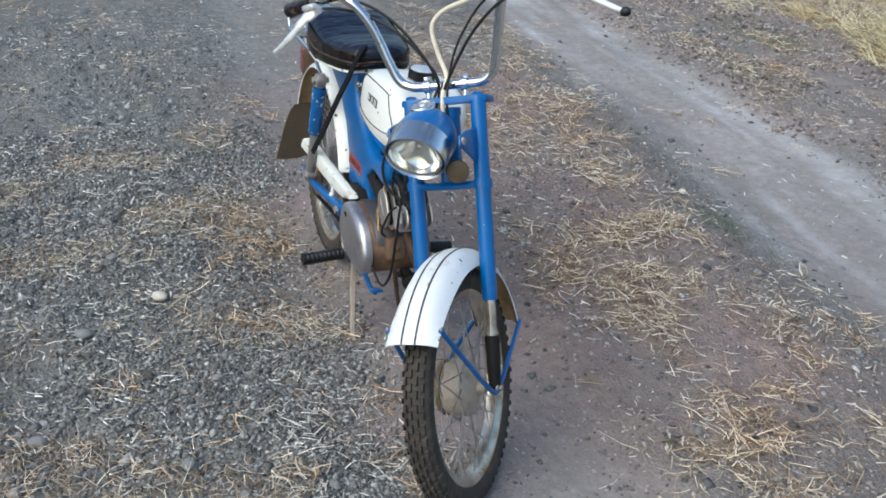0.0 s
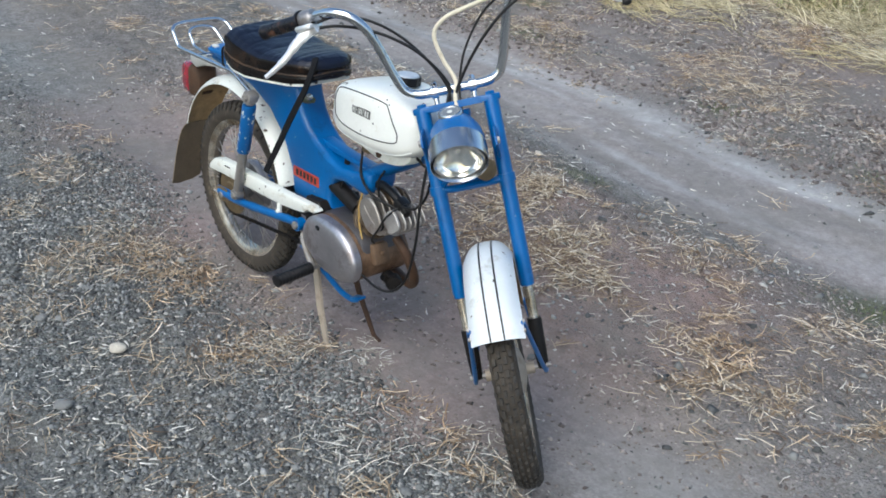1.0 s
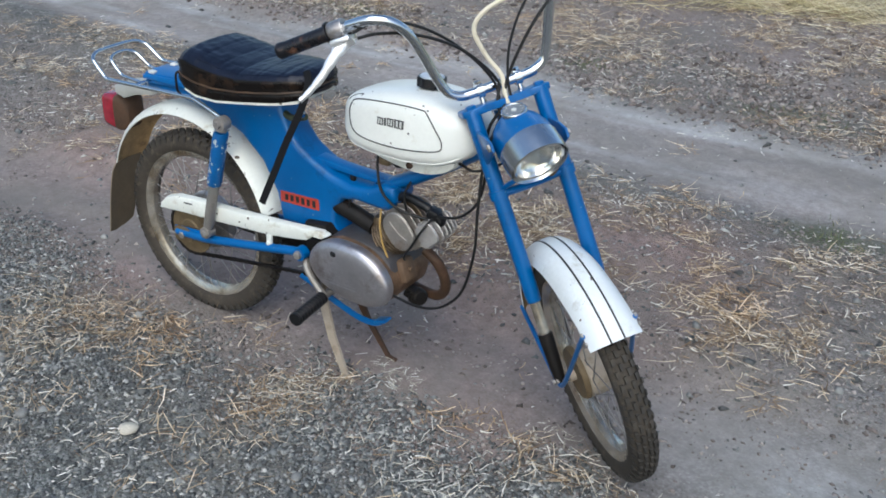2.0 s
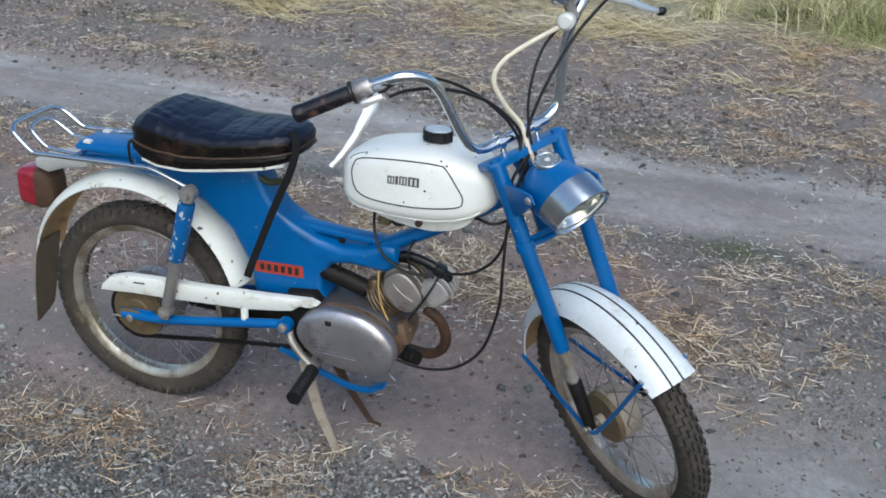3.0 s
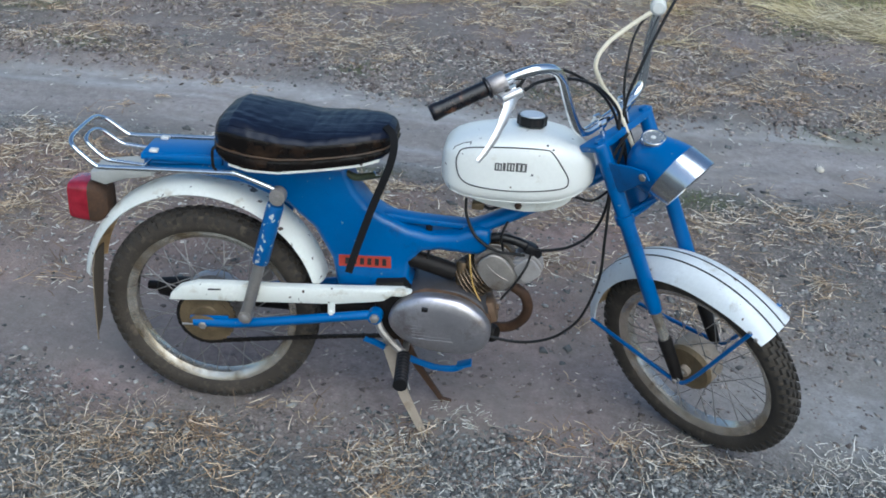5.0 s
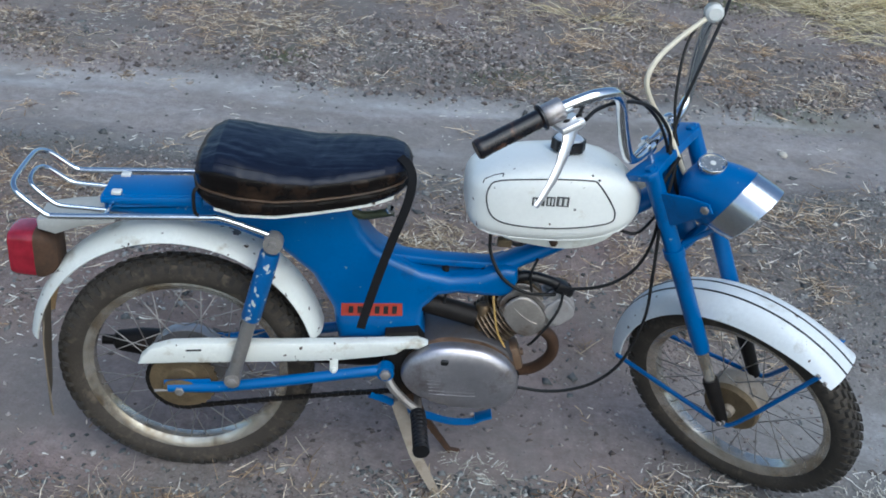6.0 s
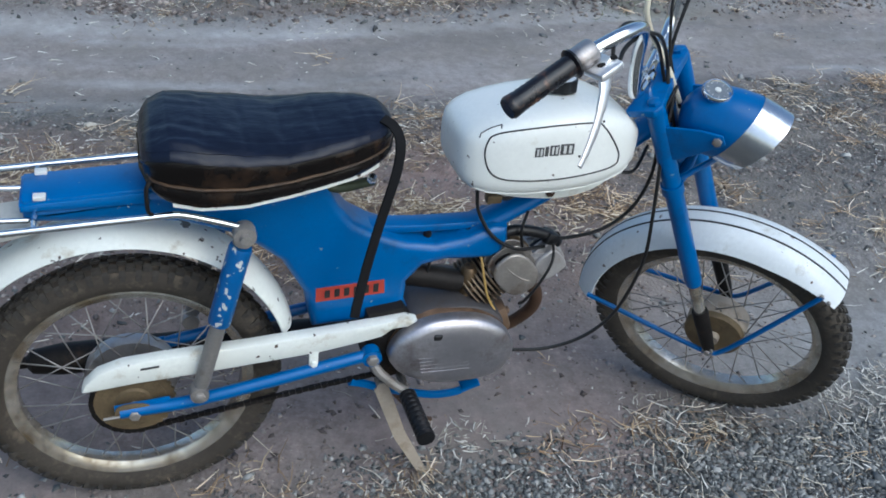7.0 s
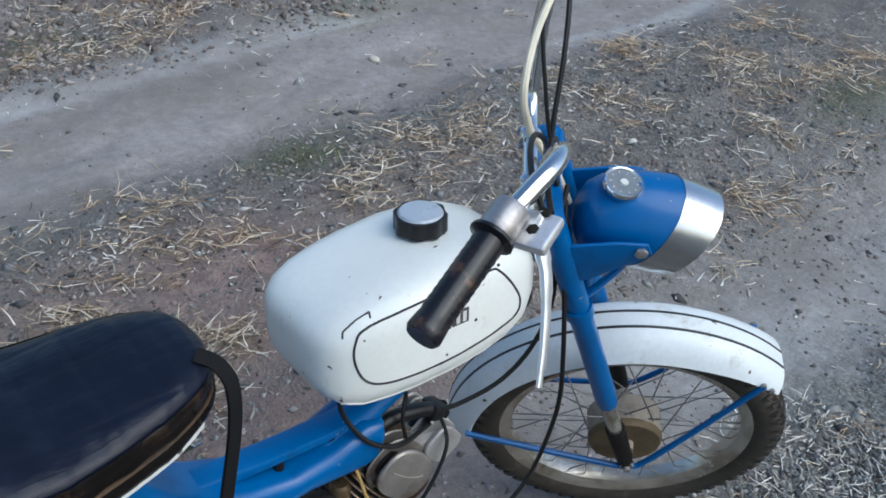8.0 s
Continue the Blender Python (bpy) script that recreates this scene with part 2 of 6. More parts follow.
def island_material(name, stops, rough=0.8, tint=None):
    """Colour picked piece by piece along a ramp."""
    m = bpy.data.materials.new(name)
    m.use_nodes = True
    nt = m.node_tree
    b = nt.nodes["Principled BSDF"]
    geo = nt.nodes.new("ShaderNodeNewGeometry")
    r = nt.nodes.new("ShaderNodeValToRGB")
    while len(r.color_ramp.elements) < len(stops):
        r.color_ramp.elements.new(0.5)
    for e, (at, c) in zip(r.color_ramp.elements, stops):
        e.position, e.color = at, (*c, 1)
    nt.links.new(geo.outputs["Random Per Island"], r.inputs["Fac"])
    col = mix_rgb(nt, ramp_of(nt, noise_of(nt, 60, 3), 0.3, 0.75), r.outputs["Color"], mix_rgb(nt, 0.75, (0.1, 0.09, 0.08), r.outputs["Color"]))
    if tint:
        # heaps and patches of another age here and there
        aged = nt.nodes.new("ShaderNodeMixRGB")
        aged.blend_type = "MULTIPLY"
        aged.inputs[2].default_value = (*tint, 1)
        nt.links.new(ramp_of(nt, noise_of(nt, 1.7, 4, 0.6), 0.45, 0.66), aged.inputs[0])
        nt.links.new(col, aged.inputs[1])
        col = aged.outputs[0]
    nt.links.new(col, b.inputs["Base Color"])
    b.inputs["Roughness"].default_value = rough
    b.inputs["Specular IOR Level"].default_value = 0.3
    return m


GROUND = ground_material()
PEBBLE = island_material("grey_pebbles", [(0.0, (0.055, 0.057, 0.058)), (0.4, (0.13, 0.135, 0.132)), (0.8, (0.26, 0.265, 0.255)), (0.96, (0.36, 0.36, 0.34)), (1.0, (0.55, 0.535, 0.49))], 0.9)
CLOD = island_material("soil_crumbs", [(0.0, (0.085, 0.07, 0.063)), (0.5, (0.22, 0.187, 0.172)), (1.0, (0.40, 0.36, 0.33))], 0.95)
STRAW = island_material("dry_straw", [(0.0, (0.075, 0.047, 0.03)), (0.36, (0.28, 0.20, 0.125)), (0.72, (0.55, 0.45, 0.30)), (1.0, (0.93, 0.87, 0.73))], 0.65, (1.0, 0.84, 0.68))
CHAFF = island_material("whitish_chaff", [(0.0, (0.28, 0.25, 0.20)), (0.4, (0.50, 0.47, 0.39)), (1.0, (0.85, 0.83, 0.76))], 0.7)
DEAD_GRASS = island_material("flattened_dead_grass", [(0.0, (0.10, 0.085, 0.05)), (0.3, (0.40, 0.34, 0.20)), (0.65, (0.64, 0.56, 0.35)), (1.0, (0.90, 0.82, 0.60))], 0.7, (0.86, 0.82, 0.64))
DRY_GRASS = island_material("yellowed_grass", [(0.0, (0.16, 0.18, 0.065)), (0.35, (0.38, 0.36, 0.16)), (0.7, (0.56, 0.51, 0.28)), (1.0, (0.76, 0.70, 0.46))], 0.7, (0.55, 0.66, 0.42))
GREEN_GRASS = island_material("short_green_grass", [(0.0, (0.045, 0.075, 0.018)), (0.6, (0.085, 0.115, 0.03)), (1.0, (0.16, 0.16, 0.06))], 0.7)
STONE = surface("pale_stone", (0.52, 0.48, 0.40), 0.9, 0, 0.2, 40, 200, stain=(0.28, 0.25, 0.2), stain_amt=0.4, stain_scale=40, bump=0.5, bump_dist=0.003)
STONE_GREY = surface("grey_stone", (0.21, 0.21, 0.2), 0.9, 0, 0.25, 40, 200, bump=0.5, bump_dist=0.003)

# ---- mesh helpers ----


def part(name, bm, material, parent=None, label="", smooth=True, angle=40.0):
    """Links a bmesh as one mesh object under a thing or a part."""
    bmesh.ops.recalc_face_normals(bm, faces=bm.faces)
    for f in bm.faces:
        f.smooth = smooth
    if smooth:
        for e in bm.edges:
            if len(e.link_faces) == 2 and e.calc_face_angle(0) > radians(angle):
                e.smooth = False
    me = bpy.data.meshes.new(name)
    bm.to_mesh(me)
    bm.free()
    for mt in material if isinstance(material, (list, tuple)) else (material,):
        me.materials.append(mt)
    ob = new(name, me)
    if parent is not None:
        ob.parent = parent
    if label:
        tagged(ob, label)
    return ob


def curve_points(pts, steps=6, closed=False):
    """A smooth line through the points."""
    p = [Vector(q) for q in pts]
    if len(p) < 3:
        return p
    n, out = len(p), []
    for i in range(n if closed else n - 1):
        a = p[i - 1] if closed or i else p[0] * 2 - p[1]
        b, c = p[i], p[(i + 1) % n]
        d = p[(i + 2) % n] if closed or i + 2 < n else p[-1] * 2 - p[-2]
        for k in range(steps):
            t = k / steps
            out.append(0.5 * ((2 * b) + (c - a) * t + (2 * a - 5 * b + 4 * c - d) * t * t + (3 * b - a - 3 * c + d) * t**3))
    if not closed:
        out.append(p[-1])
    return out


def add_tube(bm, pts, radius, seg=10, steps=6, closed=False, smooth=True, squash=1.0):
    """A round bar along a line; radius may be a list, one for each point of the smoothed line, or a number."""
    line = curve_points(pts, steps, closed) if smooth else [Vector(q) for q in pts]
    n, rings, normal = len(line), [], None
    for i, p in enumerate(line):
        t = (line[(i + 1) % n] - line[i - 1]) if closed else (line[min(i + 1, n - 1)] - line[max(i - 1, 0)])
        t.normalize()
        if normal is None:
            normal = t.cross(Vector((0, 0, 1)) if abs(t.z) < 0.9 else Vector((0, 1, 0))).normalized()
        else:
            normal = (normal - t * normal.dot(t)).normalized()
        side = t.cross(normal)
        r = radius[min(i * len(radius) // n, len(radius) - 1)] if isinstance(radius, (list, tuple)) else radius
        rings.append([bm.verts.new(p + (normal * math.cos(k * math.tau / seg) * squash + side * math.sin(k * math.tau / seg)) * r) for k in range(seg)])
    for i in range(n if closed else n - 1):
        a, b = rings[i], rings[(i + 1) % n]
        for k in range(seg):
            bm.faces.new((a[k], a[(k + 1) % seg], b[(k + 1) % seg], b[k]))
    if not closed:
        bm.faces.new(rings[0][::-1])
        bm.faces.new(rings[-1])
    return bm


def tube(*a, **k):
    return add_tube(bmesh.new(), *a, **k)


def add_lathe(bm, profile, seg=32, matrix=None, closed=False):
    """Turns (radius, height) pairs round the local y axis."""
    rings = []
    for r, y in profile:
        if r < 1e-6:
            rings.append([bm.verts.new((0, y, 0))] * seg)
        else:
            rings.append([bm.verts.new((r * math.cos(k * math.tau / seg), y, r * math.sin(k * math.tau / seg))) for k in range(seg)])
    made = {v for r in rings for v in r}
    for a, b in zip(rings, rings[1:] + rings[:1] if closed else rings[1:]):
        for k in range(seg):
            q = []
            for v in (a[k], a[(k + 1) % seg], b[(k + 1) % seg], b[k]):
                if v not in q:
                    q.append(v)
            if len(q) > 2:
                bm.faces.new(q)
    if matrix is not None:
        bmesh.ops.transform(bm, matrix=matrix, verts=list(made))
    return bm


def lathe(profile, seg=32, matrix=None, closed=False):
    return add_lathe(bmesh.new(), profile, seg, matrix, closed)


def along(a, b):
    """A matrix that lays the local y axis from a towards b, with its origin at a."""
    a, b = Vector(a), Vector(b)
    return Matrix.Translation(a) @ (b - a).to_track_quat("Y", "Z").to_matrix().to_4x4()


def add_plate(bm, outline, y0, y1, bevel=0.0, segments=2):
    """A plate with an outline in x and z, from y0 to y1, its edges rounded."""
    sub = bmesh.new()
    front = [sub.verts.new((x, y0, z)) for x, z in outline]
    back = [sub.verts.new((x, y1, z)) for x, z in outline]
    n = len(outline)
    sub.faces.new(front)
    sub.faces.new(back[::-1])
    for i in range(n):
        sub.faces.new((front[i], back[i], back[(i + 1) % n], front[(i + 1) % n]))
    bmesh.ops.recalc_face_normals(sub, faces=sub.faces)
    if bevel:
        rim = [e for e in sub.edges if abs(e.verts[0].co.y - e.verts[1].co.y) < 1e-6]
        bmesh.ops.bevel(sub, geom=rim, offset=bevel, segments=segments, profile=0.5, affect="EDGES")
    bmesh.ops.triangulate(sub, faces=[f for f in sub.faces if len(f.verts) > 4])
    tmp = bpy.data.meshes.new("tmp")
    sub.to_mesh(tmp)
    sub.free()
    bm.from_mesh(tmp)
    bpy.data.meshes.remove(tmp)
    return bm


def plate(*a, **k):
    return add_plate(bmesh.new(), *a, **k)


def smooth_outline(pts, steps=5, closed=True):
    return [(p.x, p.z) for p in curve_points([(x, 0, z) for x, z in pts], steps, closed)]


def add_box(bm, size, matrix, bevel=0.0):
    made = bmesh.ops.create_cube(bm, size=1.0)["verts"]
    bmesh.ops.scale(bm, vec=size, verts=made)
    if bevel:
        edges = {e for v in made for e in v.link_edges}
        out = bmesh.ops.bevel(bm, geom=list(edges), offset=bevel, segments=2, profile=0.5, affect="EDGES")
        made = list({v for f in out["faces"] for v in f.verts} | {v for v in made if v.is_valid})
    bmesh.ops.transform(bm, matrix=matrix, verts=made)
    return bm


def box(size, matrix, bevel=0.0):
    return add_box(bmesh.new(), size, matrix, bevel)


def loft(rings, cap=True, closed=True):
    bm = bmesh.new()
    rows = [[bm.verts.new(p) for p in ring] for ring in rings]
    n = len(rows[0])
    for a, b in zip(rows, rows[1:]):
        for k in range(n if closed else n - 1):
            bm.faces.new((a[k], a[(k + 1) % n], b[(k + 1) % n], b[k]))
    if cap:
        bm.faces.new(rows[0][::-1])
        bm.faces.new(rows[-1])
    return bm


def super_ring(x, w, z0, z1, n=32, power=3.0):
    """A rounded-box ring in the plane at x."""
    out, zc, hz = [], (z0 + z1) / 2, (z1 - z0) / 2
    for k in range(n):
        a = k * math.tau / n
        c, s = math.cos(a), math.sin(a)
        out.append((x, w * math.copysign(abs(c) ** (2 / power), c), zc + hz * math.copysign(abs(s) ** (2 / power), s)))
    return out


def bolt(bm, at, toward, r=0.007, h=0.006):
    add_lathe(bm, [(0, 0), (r, 0), (r, h * 0.8), (r * 0.75, h), (0, h)], 6, along(at, Vector(at) + Vector(toward)))
    return bm

# ---- ground ----


def value_noise(x, y, seed):
    """Smooth noise in -1..1 on arrays."""
    rs = np.random.RandomState(seed)
    table = rs.rand(256, 256) * 2 - 1
    xi, yi = np.floor(x).astype(int), np.floor(y).astype(int)
    fx, fy = x - xi, y - yi
    fx, fy = fx * fx * (3 - 2 * fx), fy * fy * (3 - 2 * fy)
    a, b = table[xi % 256, yi % 256], table[(xi + 1) % 256, yi % 256]
    c, d = table[xi % 256, (yi + 1) % 256], table[(xi + 1) % 256, (yi + 1) % 256]
    return (a * (1 - fx) + b * fx) * (1 - fy) + (c * (1 - fx) + d * fx) * fy


def hump(v, lo, hi, soft):
    """1 between lo and hi, falling to 0 over soft."""
    s = lambda t: np.clip(t, 0, 1) ** 2 * (3 - 2 * np.clip(t, 0, 1))
    return s((v - lo) / soft + 0.5) * s((hi - v) / soft + 0.5)


def wander(x):
    return 0.06 * np.sin(x * 0.9 + 0.4) + 0.04 * np.sin(x * 2.3)


def near_rut(x, y):
    return hump(y + 0.5 * wander(x), -0.02, 0.46, 0.28)


def far_rut(x, y):
    return hump(y + wander(x), 1.68, 2.42, 0.35)


def height(x, y):
    x, y = np.asarray(x, float), np.asarray(y, float)
    calm = np.exp(-((np.maximum(0, np.hypot(x - 1, y - 1) - 14) / 12) ** 2))
    ruts = near_rut(x, y) + far_rut(x, y)
    h = 0.02 - 0.032 * near_rut(x, y) - 0.03 * far_rut(x, y)
    h += 0.03 * hump(y + wander(x), 0.7, 1.45, 0.5) + 0.07 * hump(y, 3.9, 60, 1.0)
    h += 0.006 * far_rut(x, y) * value_noise(x * 0.7, (y + wander(x)) * 7, 5)
    rough = 1 - 0.8 * np.clip(ruts, 0, 1)
    h += 0.02 * value_noise(x * 0.9, y * 0.9, 1) * rough + 0.010 * value_noise(x * 3.1, y * 3.1, 2) * rough
    h += 0.011 * value_noise(x * 9, y * 9, 3) * (0.25 + 0.75 * rough) + 0.009 * value_noise(x * 21, y * 21, 4) * (0.25 + 0.75 * rough)
    # the spot where the machine stands is trodden flat
    flat = hump(x, -0.6, 1.7, 0.6) * hump(y, -0.3, 0.42, 0.3)
    return (h * (1 - flat) + flat * (-0.017 + 0.004 * value_noise(x * 9, y * 9, 3))) * calm


def axis_steps(lo, hi, fine, reach):
    mid = np.arange(lo, hi + fine, fine)
    out, step = [], fine
    while sum(out) < reach:
        step *= 1.09 if step < 0.3 else 1.35
        out.append(step)
    far = np.cumsum(out)
    return np.concatenate([lo - far[::-1], mid, hi + far])


def make_ground():
    xs, ys = axis_steps(-3.4, 4.6, 0.022, 900), axis_steps(-2.4, 5.6, 0.022, 900)
    gx, gy = np.meshgrid(xs, ys)
    nx, ny = len(xs), len(ys)
    co = np.stack([gx.ravel(), gy.ravel(), height(gx, gy).ravel()], 1)
    i = np.arange(nx * ny).reshape(ny, nx)
    quads = np.stack([i[:-1, :-1], i[:-1, 1:], i[1:, 1:], i[1:, :-1]], -1).reshape(-1, 4)
    me = bpy.data.meshes.new("ground")
    me.vertices.add(len(co))
    me.vertices.foreach_set("co", co.ravel())
    me.loops.add(quads.size)
    me.loops.foreach_set("vertex_index", quads.ravel())
    me.polygons.add(len(quads))
    me.polygons.foreach_set("loop_start", np.arange(0, quads.size, 4))
    me.polygons.foreach_set("use_smooth", np.ones(len(quads), bool))
    me.update(calc_edges=True)
    x, y = gx.ravel(), gy.ravel()
    streak = 0.5 + 0.5 * value_noise(x * 0.9, y * 13, 11)
    patch = 0.5 + 0.5 * value_noise(x * 3, y * 3, 12)
    bands = np.clip(value_noise(x * 0.55 + 3, (y + wander(x)) * 9, 13) + 0.5 * value_noise(x * 2.5, (y + wander(x)) * 22, 14), 0, 1)
    lane = near_rut(x, y) * hump(x, 1.45, 5.0, 0.7) * hump(y + 0.12 * (x - 1.6), 0.02, 0.34, 0.2)
    dust = np.clip(0.15 * near_rut(x, y) * (0.3 + 0.7 * patch) + 0.35 * lane + far_rut(x, y) * (0.32 + 0.2 * streak + 0.9 * bands), 0, 1)
    soil = 1.15 * hump(y + wander(x), -0.25, 1.4, 0.5) * (0.4 + 0.6 * patch) * hump(x, -1.6, 1.35, 1.1) + 0.55 * hump(y + wander(x), 1.6, 2.6, 0.5) * (1 - bands)
    soil = np.clip(soil + 0.9 * hump(y, 2.6, 4.6, 0.8) * (0.3 + 0.7 * patch) + 0.25 * hump(y, 0.3, 1.4, 0.4), 0, 1)
    dust = np.clip(dust + 0.24 * hump(y, 2.5, 4.3, 0.5) * patch + 0.2 * hump(x, 1.3, 9, 0.6) * hump(y, 0.15, 0.8, 0.3), 0, 1)
    trodden = np.clip(near_rut(x, y) + far_rut(x, y), 0, 1)
    thatch = np.clip(hump(y + 0.3 * value_noise(x * 1.3, y, 23) + 0.12 * value_noise(x * 6, y * 6, 26), 4.25, 900, 0.8) * (0.45 + 0.7 * patch * (0.5 + 0.5 * streak)), 0, 1)
    clods = 0.5 + 0.5 * value_noise(x * 1.4 + 0.3 * value_noise(x * 7, y * 7, 16), y * 2.2, 15)
    green = np.zeros(len(x))
    for cx, cy, rx, ry in GREEN_SPOTS:
        green = np.maximum(green, np.exp(-(((x - cx) / rx) ** 2 + ((y - cy) / ry) ** 2) ** 1.5))
    green *= 0.25 + 0.5 * patch
    for name, data in (("dust", dust), ("soil", soil), ("green", green), ("thatch", thatch), ("clods", clods), ("trodden", trodden)):
        me.attributes.new(name, "FLOAT", "POINT").data.foreach_set("value", data.astype(np.float32))
    me.materials.append(GROUND)
    return tagged(new("ground", me), "grey gravelly dirt track with dusty wheel ruts", "ground", kind="structure")


GREEN_SPOTS = [(-1.5, 2.72, 0.30, 0.13), (2.25, 2.38, 0.22, 0.12), (2.35, 4.0, 0.3, 0.18), (1.0, 2.6, 0.25, 0.12), (1.45, 1.5, 0.18, 0.14),
               (-0.1, 2.75, 0.16, 0.1), (3.3, 0.78, 0.3, 0.15), (0.15, 1.45, 0.12, 0.08), (-2.2, 3.3, 0.4, 0.2)]
ground = make_ground()
RNG = np.random.RandomState(7)


def stuff_mesh(name, co, faces, material, label, category):
    me = bpy.data.meshes.new(name)
    k = faces.shape[1]
    me.vertices.add(len(co))
    me.vertices.foreach_set("co", co.astype(np.float32).ravel())
    me.loops.add(faces.size)
    me.loops.foreach_set("vertex_index", faces.astype(np.int32).ravel())
    me.polygons.add(len(faces))
    me.polygons.foreach_set("loop_start", np.arange(0, faces.size, k))
    me.update(calc_edges=True)
    me.materials.append(material)
    return tagged(new(name, me), label, category, kind="stuff")


def scatter(count, x0, x1, y0, y1, density):
    """Random places, kept as often as density(x, y) says."""
    x, y = RNG.uniform(x0, x1, count), RNG.uniform(y0, y1, count)
    keep = RNG.rand(count) < density(x, y)
    return x[keep], y[keep]


def make_pebbles(name, x, y, size, label, material, proud=0.1):
    """Angular crushed stones of eight faces each."""
    base = np.array([(1, 0, 0), (0, 1, 0), (-1, 0, 0), (0, -1, 0), (0, 0, 1), (0, 0, -1)], float)
    tri = np.array([(0, 1, 4), (1, 2, 4), (2, 3, 4), (3, 0, 4), (1, 0, 5), (2, 1, 5), (3, 2, 5), (0, 3, 5)])
    n, k = len(x), len(base)
    co = base[None] + 0.38 * RNG.uniform(-1, 1, (n, k, 3))
    turn = RNG.uniform(0, math.tau, n)
    c, s = np.cos(turn)[:, None], np.sin(turn)[:, None]
    sx, sy, sz = size * RNG.uniform(0.8, 1.5, n), size * RNG.uniform(0.7, 1.1, n), size * RNG.uniform(0.5, 0.9, n)
    px, py, pz = co[..., 0] * sx[:, None], co[..., 1] * sy[:, None], co[..., 2] * sz[:, None]
    out = np.stack([px * c - py * s + x[:, None], px * s + py * c + y[:, None], pz + (height(x, y) + proud * sz)[:, None]], -1)
    faces = (tri[None] + (np.arange(n) * k)[:, None, None]).reshape(-1, 3)
    return stuff_mesh(name, out.reshape(-1, 3), faces, material, label, "gravel")


def make_stalks(name, x, y, length, width, rise, yaw, bend, material, label, category, lift=0.0, droop=0.0):
    """Roof-shaped stalks in two lengths, open below. rise: the slope of each from its foot in radians."""
    n = len(x)
    z = height(x, y) + lift
    d = np.stack([np.cos(yaw) * np.cos(rise), np.sin(yaw) * np.cos(rise), np.sin(rise)], -1)
    side = np.stack([-np.sin(yaw), np.cos(yaw), np.zeros(n)], -1)
    up = np.cross(d, side)
    p0 = np.stack([x, y, z], -1)
    p1 = p0 + d * (length * 0.5)[:, None] + side * (bend * length * 0.25)[:, None]
    p2 = p0 + d * length[:, None] + side * (bend * length)[:, None] * 0.9
    p2[:, 2] -= droop * length
    rings = []
    for p, wk in ((p0, 1.0), (p1, 0.85), (p2, 0.35)):
        w = (width * wk)[:, None]
        rings += [p + side * w * 0.5, p - side * w * 0.5, p + np.abs(up) * [0.3, 0.3, 1] * w * 0.5]
    co = np.stack(rings, 1)
    q = np.array([[1, 2, 5, 4], [2, 0, 3, 5], [4, 5, 8, 7], [5, 3, 6, 8]])
    faces = (q[None] + (np.arange(n) * 9)[:, None, None]).reshape(-1, 4)
    return stuff_mesh(name, co.reshape(-1, 3), faces, material, label, category)


